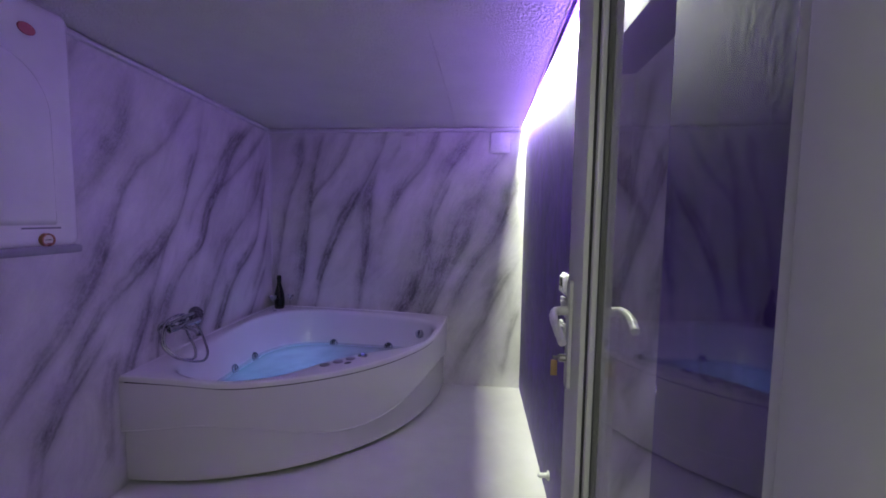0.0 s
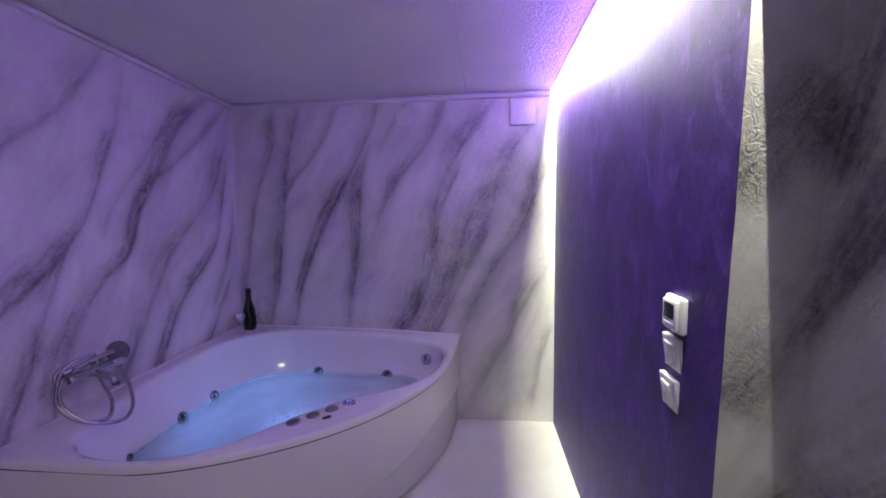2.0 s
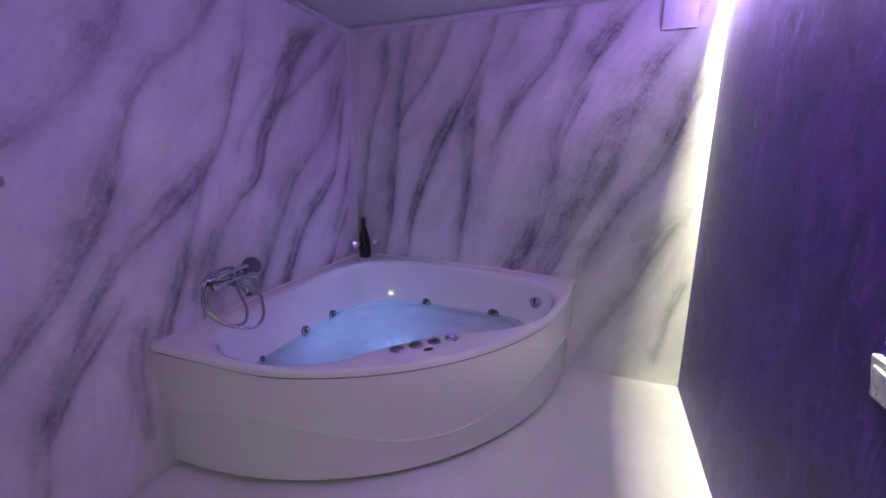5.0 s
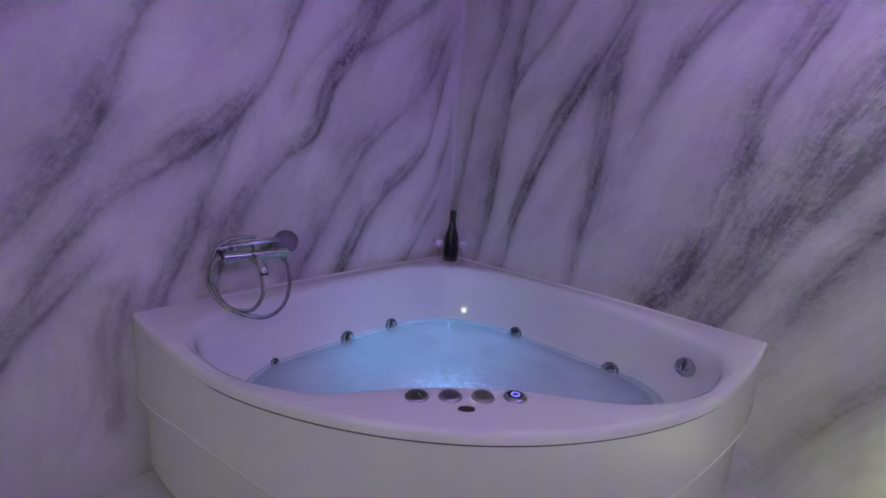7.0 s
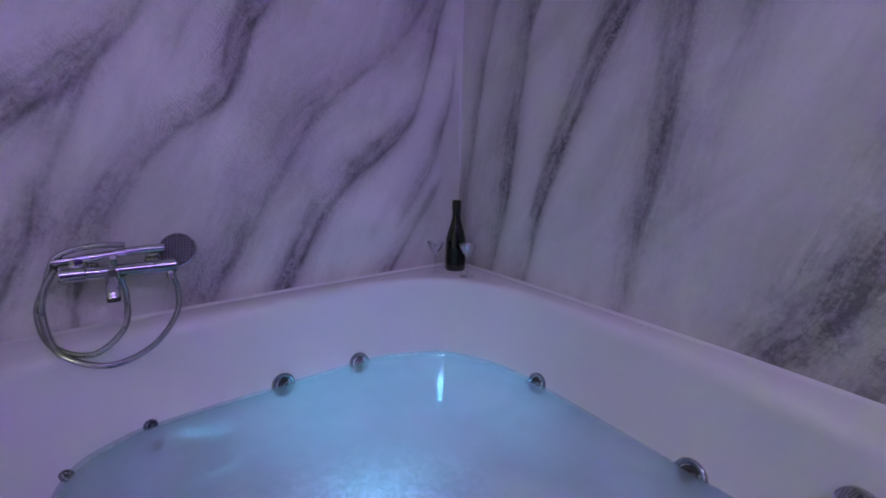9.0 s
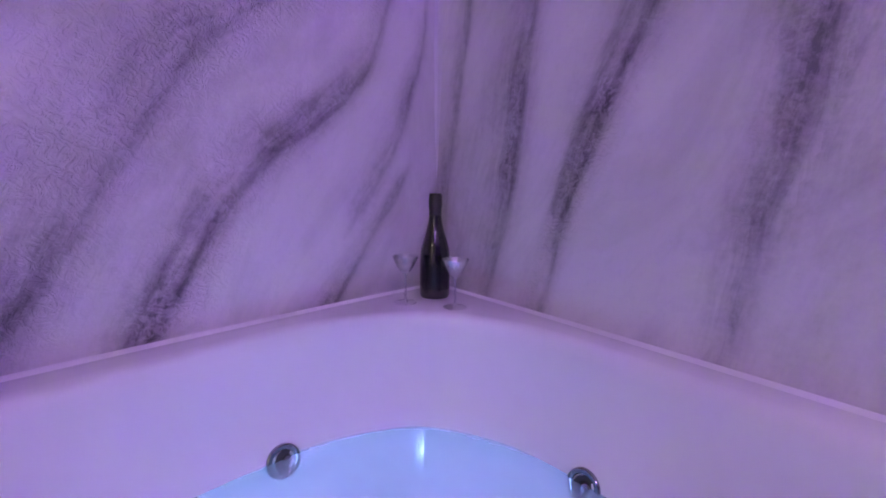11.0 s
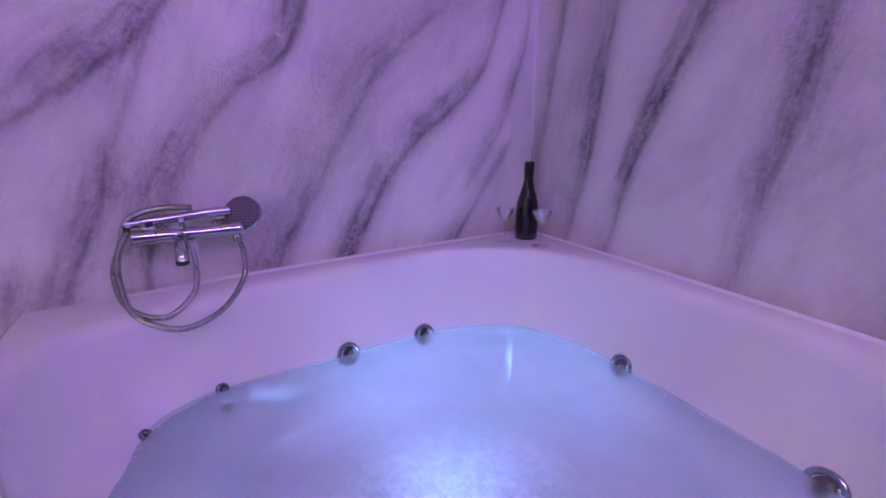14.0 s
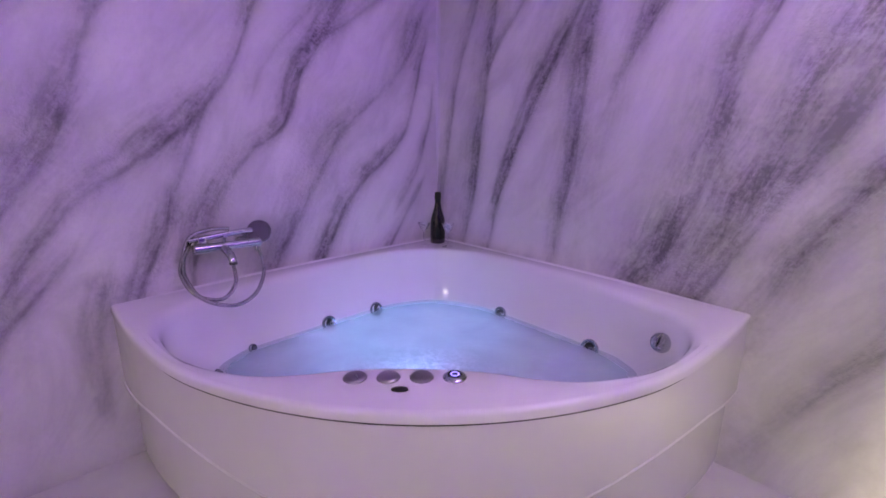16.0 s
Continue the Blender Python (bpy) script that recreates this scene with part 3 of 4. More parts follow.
def sweep(profile, start, end, outward, bm):
    """A straight moulding: the profile's pairs are out from the wall and up."""
    a, b, o = Vector(start), Vector(end), Vector(outward)
    rows = [[bm.verts.new(p + o * w + Vector((0, 0, h))) for w, h in profile] for p in (a, b)]
    n = len(profile)
    for i in range(n):
        j = (i + 1) % n
        bm.faces.new((rows[0][i], rows[0][j], rows[1][j], rows[1][i]))
    bm.faces.new(rows[0])
    bm.faces.new(rows[1][::-1])


sweep(v, (0.002, -0.002, ceil_z(0) - 0.036), (0.002, SOUTH + 0.002, ceil_z(SOUTH, 0) - 0.036), (1.6, 0, 0), prof)
sweep(v, (0.026, -0.002, ceil_z(0) - 0.036), (SLOT_X, -0.002, ceil_z(0) - 0.036), (0, -1.6, 0), prof)
seam = bmesh.new()
for flat in (0, 1):
    prev = None
    for i in range(41):
        z = 0.93 + 1.12 * i / 40
        w = (0.013 + 0.007 * noise.noise(Vector((flat * 5.0, 2.0, z * 5)))) * min(1.0, i / 8 + 0.15)
        row = [seam.verts.new(p) for p in (((0.0015, -0.001, z), (0.0015, -w, z)) if flat else ((0.001, -0.0015, z), (w * 1.5, -0.0015, z)))]
        if prev:
            seam.faces.new((prev[0], prev[1], row[1], row[0]))
        prev = row
structure("trim_corner", seam, M_TRIM, "pale bare strip of plaster in the wall corner", "trim")
structure("trim_ceiling", prof, M_TRIM, "slim painted moulding below the ceiling", "moulding")
rail = bmesh.new()
sweep([(0, 0), (0.008, 0), (0.008, 0.003), (0.003, 0.004), (0.003, 0.03), (0, 0.03)], (SLOT_X - 0.003, -0.006, ceil_z(0) - 0.004), (SLOT_X - 0.003, led_y0, ceil_z(led_y0) - 0.004), (1, 0, 0), rail)
structure("trim_light_slot", rail, M_ALU, "thin beige metal profile along the light slot", "trim")
strip = thing("led_strip", (0, 0, 0), "white LED strip glowing in the slot above the violet wall", "light strip")
sx = east(-1.6) - 0.026
part("strip_body", box(sx - 0.008, led_y0 + 0.01, 2.146, sx + 0.008, led_y1, 2.151), M_SWITCH, strip)

# ---- the corner whirlpool bath ----
S2 = math.sqrt(0.5)


def uv(u, v):
    """From the bath's own axes (u: out of the corner, v: across) to the room."""
    return ((u + v) * S2, (v - u) * S2)


BATH_R, RIM_Z, WATER_Z = 1.5, 0.575, 0.358
HALF_LIP = [(0.300, 0.0), (0.345, 0.17), (0.425, 0.29), (0.590, 0.45), (0.800, 0.63), (0.965, 0.755), (1.100, 0.822), (1.235, 0.775),
            (1.335, 0.655), (1.395, 0.52), (1.425, 0.39), (1.410, 0.27), (1.382, 0.15), (1.372, 0.0)]
lip_round = [(u, v, 0) for u, v in HALF_LIP] + [(u, -v, 0) for u, v in HALF_LIP[-2:0:-1]]
lip_line = smooth_line(lip_round[-2:] + lip_round + lip_round[:2], 8)[16:-8]
LIP = [Vector(uv(p.x, p.y)) for p in lip_line[:-1]]


def arc_point(f, n, r=BATH_R):
    """The bath's front in plan; f from 0 (west end) to 1 (north end)."""
    a = f * math.pi / 2
    return Vector((r * max(0.0, math.sin(a)) ** (2 / n), -r * max(0.0, math.cos(a)) ** (2 / n)))


OUTER = [Vector((0.004, -0.004)), Vector((0.004, -BATH_R))] + [arc_point(i / 60, 2.3) for i in range(1, 60)] + [Vector((BATH_R, -0.004))]
CENTRE = Vector(uv(0.95, 0.0))


def cast(polygon, angle):
    """Where the ray from the bath's centre meets an outline."""
    d = Vector((math.cos(angle), math.sin(angle)))
    best = None
    for p, q in zip(polygon, polygon[1:] + polygon[:1]):
        e = q - p
        den = d.x * e.y - d.y * e.x
        if abs(den) < 1e-12:
            continue
        w = p - CENTRE
        t, s = (w.x * e.y - w.y * e.x) / den, (w.x * d.y - w.y * d.x) / den
        if t > 0 and -1e-6 <= s <= 1 + 1e-6 and (best is None or t < best):
            best = t
    return CENTRE + d * best


angles = sorted([2 * math.pi * i / 200 - math.pi for i in range(200)] + [math.atan2(*(p - CENTRE).yx) for p in (OUTER[0], OUTER[1], OUTER[-1])])


def rim_z(p):
    u, v = (p.x - p.y) * S2, (p.x + p.y) * S2
    f = min(1, max(0, (u - 0.95) / 0.40)) * min(1, max(0, (1.05 - abs(v)) / 0.5))
    f = f * f * (3 - 2 * f)
    m = max(p.x, -p.y) / BATH_R
    return RIM_Z + 0.037 * (1 - m * m) * (1 - f) - 0.034 * f


def wall_inset(p, z):
    """How far the basin's wall has gone in from the lip at a height."""
    v = abs((p.x + p.y) * S2) / 0.825
    u = (p.x - p.y) * S2
    depth = (rim_z(p) - z) / 0.45
    lobes = 0.66 * v * v * max(0.0, min(1.0, (u - 0.94) / 0.3)) * depth * depth
    return 0.13 * depth ** 1.1 - 0.028 * math.exp(-((depth - 0.27) / 0.14) ** 2) + lobes + 0.10 * max(0, u - 1.2) * depth


def basin_point(angle, z, extra=0.0):
    p = cast(LIP, angle)
    d = (CENTRE - p).normalized()
    return p + d * (wall_inset(p, z) * 0.82 + extra)


def ring(bm, fn):
    return [bm.verts.new(fn(a)) for a in angles]


def bridge(bm, rings, close=True):
    n = len(rings[0])
    for a, b in zip(rings, rings[1:]):
        for i in range(n if close else n - 1):
            j = (i + 1) % n
            bm.faces.new((a[i], a[j], b[j], b[i]))


def flange(o):
    """The rim's raised edge along the two walls, fading towards its ends."""
    if o.x > 0.02 and o.y < -0.02:
        return 0.0
    return min(1.0, max(0.0, (BATH_R - 0.08 - max(o.x, -o.y)) / 0.35))


def outer_in(metres, drop, lift=0.0):
    def fn(a):
        o, l = cast(OUTER, a), cast(LIP, a)
        p = o + (l - o).normalized() * min(metres, 0.35 * (l - o).length)
        return (p.x, p.y, rim_z(o.lerp(l, 0.5)) - drop + lift * flange(o))
    return fn


def lip_in(metres, drop):
    """On the lip's rounding, which is tighter along the back and the front than at the two ends."""
    def fn(a):
        o, l = cast(OUTER, a), cast(LIP, a)
        f = min(1.0, max(0.0, (abs(l.x + l.y) * S2 - 0.35) / 0.4))
        k = 0.8 + 1.3 * f * f * (3 - 2 * f)
        p = l + (o - l).normalized() * min(-metres * k, 0.40 * (o - l).length) if metres < 0 else l + (CENTRE - l).normalized() * metres
        return (p.x, p.y, rim_z(o.lerp(l, 0.5)) - drop * (1 if metres > 0.004 else min(k, 1.4)))
    return fn


def wall_ring(z, extra=0.0):
    def fn(a):
        p = basin_point(a, z, extra)
        return (p.x, p.y, z)
    return fn


def floor_ring(scale, z):
    def fn(a):
        p = CENTRE + (basin_point(a, 0.16) - CENTRE) * scale
        return (p.x, p.y, z)
    return fn


bath = thing("corner_bath", (0, 0, 0), "white acrylic corner whirlpool bath filled with cloudy water", "bathtub")
bm = bmesh.new()
rings = [ring(bm, f) for f in (outer_in(0.012, 0.030), outer_in(0.0, 0.028), outer_in(0.0, 0.010, 0.006), outer_in(0.003, 0.004, 0.006), outer_in(0.010, 0.0, 0.006), outer_in(0.016, 0.0, 0.004), outer_in(0.022, 0.0), outer_in(0.045, -0.001),
                               lip_in(-0.022, -0.001), lip_in(-0.010, 0.001), lip_in(-0.003, 0.005), lip_in(0.002, 0.013), lip_in(0.006, 0.032),
                               wall_ring(0.46), wall_ring(0.40), wall_ring(0.34), wall_ring(0.26), wall_ring(0.20), wall_ring(0.16), floor_ring(0.95, 0.135), floor_ring(0.85, 0.122), floor_ring(0.4, 0.118))]
bridge(bm, rings)
bm.faces.new(rings[-1])
part("basin", bm, M_ACRYL, bath, "glossy white acrylic basin and rim")

bm = bmesh.new()
SPANS = [1.0, 0.985, 0.97, 0.94, 0.90, 0.86] + [0.82 - 0.04 * i for i in range(20)]
surf = [ring(bm, lambda a, s=s: (*(CENTRE + (basin_point(a, WATER_Z, -0.004) - CENTRE) * s), WATER_Z + 0.005 * min(1.0, (1 - s) / 0.4) * noise.noise(Vector((math.cos(a) * s * 5, math.sin(a) * s * 5, 1.1))))) for s in SPANS]
bridge(bm, surf)
bm.faces.new(surf[-1])
water = part("water", bm, M_WATER, bath, "cloudy bubbling bath water")
FOAM = Vector((0.80, -0.82))
foam, depth = [], []
for s in SPANS:
    for a in angles:
        p = CENTRE + (basin_point(a, WATER_Z) - CENTRE) * s
        foam.append(math.exp(-((p - FOAM).length / 0.17) ** 2))
        d = min(1.0, (1 - s) / 0.34)
        depth.append(d * d * (3 - 2 * d))
for key, values in (("foam", foam), ("depth", depth)):
    water.data.attributes.new(key, "FLOAT", "POINT").data.foreach_set("value", np.array(values, np.float32))


def wave(f):
    """Height of the front panel's curved step."""
    k = abs(f - 0.51) / 0.39
    return 0.174 + 0.150 * math.sin(min(k, 1.0) * math.pi / 2) ** 2 - 0.12 * max(0.0, k - 1.0)


def panel_ring(z, inset):
    k = max(0.0, min(1.0, z / 0.52))
    n = 2.10 + 0.20 * k
    return lambda f: (*arc_point(f, n, BATH_R - inset), z)


NF = 96
for name, zs, inset in (("upper_panel", None, 0.003), ("lower_panel", None, 0.026)):
    bm = bmesh.new()
    rows = []
    upper = name == "upper_panel"
    for j in range(9):
        row = []
        for i in range(NF + 1):
            f = i / NF
            lo, hi = (wave(f), rim_z(arc_point(f, 2.3, 1.46)) - 0.0345) if upper else (0.026, wave(f) + 0.02)
            row.append(bm.verts.new(panel_ring(lo + (hi - lo) * j / 8, inset)(f)))
        rows.append(row)
    back_lo = [bm.verts.new(panel_ring(wave(i / NF) + 0.0045 if upper else 0.026, inset + (0.030 if upper else 0.02))(i / NF)) for i in range(NF + 1)]
    bridge(bm, [back_lo] + rows, close=False)
    part(name, bm, M_PANEL, bath, "white front panel with a curved step" if upper else "recessed lower front panel")
bead = [Vector(panel_ring(wave(i / NF) + 0.004, 0.004)(i / NF)) for i in range(NF + 1)]
part("panel_bead", tube(bead, 0.005, 10), M_PANEL, bath, "rounded lower edge of the front panel")
bm = bmesh.new()
bridge(bm, [[bm.verts.new((*arc_point(i / 60, 2.06, BATH_R - d), z)) for i in range(61)] for d, z in ((0.060, 0.0), (0.060, 0.05))], close=False)
part("plinth", bm, M_GAP, bath, "dark set-back plinth")
bm = bmesh.new()
bridge(bm, [[bm.verts.new((*arc_point(i / 60, 2.29, BATH_R - d), z)) for i in range(61)] for d, z in ((0.032, 0.44), (0.032, 0.535))], close=False)
part("seal", bm, M_GAP, bath, "dark joint under the rim")


def wall_frame(x, y, z):
    """A pose on the basin's wall, z out of it, nearest to a place."""
    a = math.atan2(y - CENTRE.y, x - CENTRE.x)
    p, q, r = basin_point(a, z), basin_point(a, z - 0.02), basin_point(a + 0.01, z)
    p3, q3, r3 = Vector((*p, z)), Vector((*q, z - 0.02)), Vector((*r, z))
    nrm = (r3 - p3).cross(q3 - p3).normalized()
    if nrm.dot(Vector((*CENTRE, z)) - p3) < 0:
        nrm = -nrm
    m = nrm.to_track_quat("Z", "Y").to_matrix().to_4x4()
    m.translation = p3
    return m


def jet(x, y, z, r):
    m = wall_frame(x, y, z)
    body = part("jet", lathe([(r * 0.66, 0.0015), (r * 0.76, 0.0045), (r * 0.92, 0.005), (r, 0.003), (r * 1.02, -0.002)], 28, m), M_JET, bath, "chrome whirlpool jet")
    part("nozzle", lathe([(0, 0.005), (r * 0.28, 0.005), (r * 0.34, 0.002), (r * 0.42, 0.001), (r * 0.70, 0.002)], 24, m @ pose(r * 0.12, 0, 0, 0, 12)), M_RUBBER, body, "dark swivelling nozzle")
    part("eye", lathe([(r * 0.13, 0.007), (r * 0.24, 0.008), (r * 0.27, 0.004)], 16, m @ pose(r * 0.16, 0, 0, 0, 12)), M_STEEL, body)


for x, y, z, r in ((0.107, -0.800, 0.354, 0.034), (0.119, -0.530, 0.352, 0.034), (0.592, -0.150, 0.354, 0.033), (1.066, -0.145, 0.350, 0.036)):
    jet(x, y, z, r)
for x, y, z in ((0.170, -1.123, 0.356), (0.293, -1.250, 0.354), (0.203, -1.099, 0.303), (0.302, -1.222, 0.285)):
    jet(x, y, z, 0.016)

m = wall_frame(1.314, -0.174, 0.465)
knob = part("overflow_knob", lathe([(0.0, 0.030), (0.020, 0.030), (0.030, 0.026), (0.034, 0.016), (0.034, 0.004), (0.040, 0.002), (0.041, -0.003)], 32, m), M_CHROME, bath, "chrome turning overflow knob")
part("knob_grip", tube(smooth_line([m @ Vector((0.0, -0.024, 0.028)), m @ Vector((0, 0, 0.040)), m @ Vector((0.0, 0.024, 0.028))], 6), 0.005, 8), M_CHROME, knob)

for i, v in enumerate((-0.151, -0.0695, 0.012, 0.0935)):
    x, y = uv(1.432 - 0.012 * i / 3, v)
    z = rim_z(Vector((x, y))) + 0.001
    disc = part("button", lathe([(0.0, 0.007), (0.020, 0.0075), (0.025, 0.006), (0.028, 0.003), (0.030, 0.0), (0.030, -0.006)], 32, pose(x, y, z)), M_STEEL if i < 3 else M_CHROME, bath, "round steel push button" if i < 3 else "round button with a blue light ring")
    if i == 0:
        part("pointer", box(-0.002, 0.004, 0.0075, 0.002, 0.020, 0.0105, 0.0008), M_CHROME, disc).matrix_local = pose(x, y, z, 0, 0, -100)
    if i == 3:
        part("light_ring", lathe([(0.007, 0.0076), (0.008, 0.0092), (0.011, 0.0092), (0.012, 0.0076)], 28, pose(x, y, z)), M_BLUE, disc, "glowing blue ring")
        part("button_face", lathe([(0, 0.0078), (0.018, 0.0079), (0.0185, 0.007)], 28, pose(x, y, z)), M_SCREEN, disc)
x, y = uv(1.482, -0.035)
part("sensor", lathe([(0, 0.003), (0.012, 0.003), (0.016, 0.0025), (0.017, -0.003)], 24, pose(x, y, rim_z(Vector((x, y))) + 0.002, 0, 0, 45) @ Matrix.Diagonal((1.25, 0.62, 1, 1))), M_RUBBER, bath, "small dark oval sensor")
m = wall_frame(uv(1.5, -0.03)[0], uv(1.5, -0.03)[1], 0.255)
lens = part("pool_light", lathe([(0.0, 0.006), (0.030, 0.005), (0.036, 0.002), (0.037, -0.002)], 28, m), M_POOL, bath, "round underwater lamp")
part("bezel", lathe([(0.036, 0.006), (0.044, 0.006), (0.046, -0.002)], 28, m), M_CHROME, lens)

# ---- bath mixer on the west wall ----
mixer = thing("bath_mixer", (0, 0, 0), "chrome wall-mounted bath mixer with hand shower and coiled hose", "faucet")
BAR = 0.742
along_y = pose(0.080, -1.256, BAR, -90)
body = part("mixer_body", lathe([(0.0, 0.0), (0.015, 0.001), (0.019, 0.005), (0.019, 0.050), (0.0165, 0.052), (0.0165, 0.186), (0.019, 0.188), (0.019, 0.232), (0.015, 0.237), (0.0, 0.238)], 28, along_y), M_CHROME, mixer, "cylindrical chrome thermostat bar")
for y in (-1.215, -1.060):
    part("wall_union", lathe([(0.031, 0.0), (0.031, 0.008), (0.026, 0.014), (0.014, 0.018), (0.014, 0.075)], 24, pose(0.001, y, BAR, 0, 90)), M_CHROME, mixer)
part("lever", tube([Vector((0.08, -1.150, BAR + 0.014)), Vector((0.084, -1.150, BAR + 0.030)), Vector((0.100, -1.150, BAR + 0.038))], 0.006, 10), M_CHROME, mixer)
spout = part("spout", tube(smooth_line([(0.085, -1.155, BAR - 0.006), (0.125, -1.155, BAR - 0.012), (0.165, -1.155, BAR - 0.026), (0.178, -1.155, BAR - 0.046)], 8), lambda f: 0.016 - 0.003 * f, 14), M_CHROME, mixer, "short chrome spout")
part("aerator", lathe([(0.0, 0.0), (0.0135, 0.0), (0.0135, 0.010)], 18, pose(0.178, -1.155, BAR - 0.050)), M_RUBBER, spout)
part("holder", box(0.055, -1.235, BAR + 0.010, 0.078, -1.205, BAR + 0.040, 0.005), M_CHROME, mixer)
hand = thing("hand_shower", (0, 0, 0), "round grey and chrome hand shower lying on the mixer", "hand shower")
part("handle", tube(smooth_line([(0.066, -1.262, 0.772), (0.068, -1.18, 0.779), (0.066, -1.10, 0.786), (0.060, -1.045, 0.786)], 8), lambda f: 0.0095 + 0.003 * f, 14), M_CHROME, hand)
hm = look((0.052, -1.012, 0.775), (-0.6, -0.75, 0.50))
shead = part("shower_head", lathe([(0.0, -0.016), (0.020, -0.015), (0.040, -0.008), (0.046, 0.002), (0.046, 0.010), (0.043, 0.013)], 36, hm), M_CHROME, hand, "round chrome shower head")
part("spray_face", lathe([(0.0, 0.0135), (0.042, 0.0135), (0.0435, 0.012)], 36, hm), M_NOZZLE, shead, "grey spray face")
bm = bmesh.new()
for i in range(-5, 6):
    for j in range(-5, 6):
        if i * i + j * j < 26:
            lathe([(0.0018, 0.013), (0.0014, 0.0162), (0.0, 0.0164)], 6, hm @ pose(i * 0.0074, j * 0.0074, 0), bm)
part("nozzles", bm, plain("grey_rubber", (0.20, 0.20, 0.22), 0.5), shead, "rows of grey rubber nozzles")
hose = thing("shower_hose", (0, 0, 0), "coiled chrome metal shower hose hanging in loops", "hose")
part("hose_loop", tube(smooth_line([(0.084, -1.036, 0.722), (0.094, -1.026, 0.68), (0.125, -1.036, 0.62), (0.185, -1.095, 0.568), (0.215, -1.180, 0.554), (0.165, -1.262, 0.585), (0.095, -1.290, 0.650), (0.072, -1.284, 0.71), (0.068, -1.262, 0.755), (0.066, -1.262, 0.772)], 26), 0.0064, 10, 0.16), M_HOSE, hose, "ribbed chrome hose")
part("hose_loop", tube(smooth_line([(0.086, -1.140, 0.722), (0.104, -1.134, 0.67), (0.145, -1.146, 0.61), (0.180, -1.205, 0.574), (0.140, -1.275, 0.595), (0.082, -1.300, 0.66), (0.060, -1.282, 0.72), (0.064, -1.255, 0.785), (0.068, -1.19, 0.806), (0.066, -1.125, 0.803)], 26), 0.0064, 10, 0.16), M_HOSE, hose, "ribbed chrome hose")
part("hose_nut", lathe([(0.009, 0.0), (0.011, 0.002), (0.011, 0.018), (0.008, 0.022)], 16, pose(0.084, -1.036, 0.708)), M_CHROME, hose)

# ---- bottle and glasses on the corner of the rim ----
bottle = thing("wine_bottle", (0.118, -0.107, RIM_Z + 0.0375), "dark sparkling wine bottle with black foil, unopened", "bottle")
bottle.scale = (0.93, 0.93, 0.885)
part("bottle_body", lathe([(0.0, 0.004), (0.030, 0.0), (0.040, 0.003), (0.0425, 0.010), (0.0430, 0.060), (0.0425, 0.120), (0.0405, 0.145), (0.034, 0.172), (0.0255, 0.200), (0.0195, 0.226), (0.0165, 0.250)], 40), M_BOTTLE, bottle, "dark green almost black glass")
part("foil", lathe([(0.0170, 0.236), (0.0168, 0.262), (0.0185, 0.270), (0.0188, 0.284), (0.0178, 0.302), (0.0165, 0.309), (0.0, 0.311)], 32), M_FOIL, bottle, "black foil over the cork")
bm = bmesh.new()
bridge(bm, [[bm.verts.new((0.0436 * math.cos(a), 0.0436 * math.sin(a), z)) for a in (radians(-95 + 5 * i) for i in range(25))] for z in (0.030, 0.105)], close=False)
part("label", bm, M_LABEL, bottle, "dark paper label")


def coupe(x, y):
    g = thing("champagne_glass", (x, y, RIM_Z + 0.0365), "clear stemmed champagne saucer glass beside the bottle", "glass", group="glasses by the bottle")
    part("foot", lathe([(0.0, 0.0), (0.028, 0.0), (0.029, 0.0012), (0.027, 0.002), (0.010, 0.004), (0.004, 0.009), (0.0032, 0.012)], 32), M_CRYSTAL, g)
    part("stem", lathe([(0.0032, 0.012), (0.0028, 0.040), (0.0030, 0.066), (0.0045, 0.073)], 20), M_CRYSTAL, g)
    part("bowl", lathe([(0.0045, 0.073), (0.012, 0.080), (0.020, 0.091), (0.027, 0.104), (0.0335, 0.120), (0.0325, 0.1205), (0.0258, 0.105), (0.0188, 0.0925), (0.011, 0.083), (0.0, 0.080)], 14), M_CRYSTAL, g, "faceted clear bowl", smooth=False)
    return g


coupe(0.222, -0.132)
coupe(0.112, -0.200)

# ---- switches on the purple wall ----
ON_EAST = math.degrees(math.atan(-EAST_SLOPE))


def east_pose(y, z):
    """On the east wall: local x runs south, y up, z out of the wall."""
    return Matrix.Translation((east(y), y, z)) @ pose(0, 0, 0, 90, 0, -90 + ON_EAST)


st = thing("thermostat", east_pose(-1.600, 1.118), "white wall thermostat with a dark display and four keys", "thermostat")
part("housing", box(-0.043, -0.043, 0.0, 0.043, 0.043, 0.018, 0.007, segments=3), M_SWITCH, st)
part("inner_frame", box(-0.034, -0.034, 0.0, 0.034, 0.034, 0.026, 0.003), M_SWITCH, st)
part("display", box(-0.026, -0.010, 0.02, 0.026, 0.027, 0.0268, 0.0008), M_SCREEN, st, "dark blank display")
for i in range(4):
    part("key", box(-0.024 + 0.0135 * i, -0.023, 0.02, -0.015 + 0.0135 * i, -0.019, 0.028, 0.0008), M_SWITCH, st)


def light_switch(y, z):
    s = thing("light_switch", east_pose(y, z), "white rocker light switch on the violet wall", "switch", group="switches below the thermostat")
    bm = box(-0.041, -0.041, 0.0, 0.041, 0.041, 0.010, 0.004, segments=3)
    for vert in bm.verts:
        if vert.co.z > 0.005:
            vert.co.z += 0.006 * (vert.co.y / 0.041)
    part("plate", bm, M_SWITCH, s)
    bm = box(-0.024, -0.030, 0.004, 0.024, 0.026, 0.017, 0.003)
    for vert in bm.verts:
        if vert.co.z > 0.012:
            vert.co.z += 0.005 * (vert.co.y / 0.03) + 0.002 * vert.co.x / 0.024
    part("rocker", bm, M_SWITCH, s)


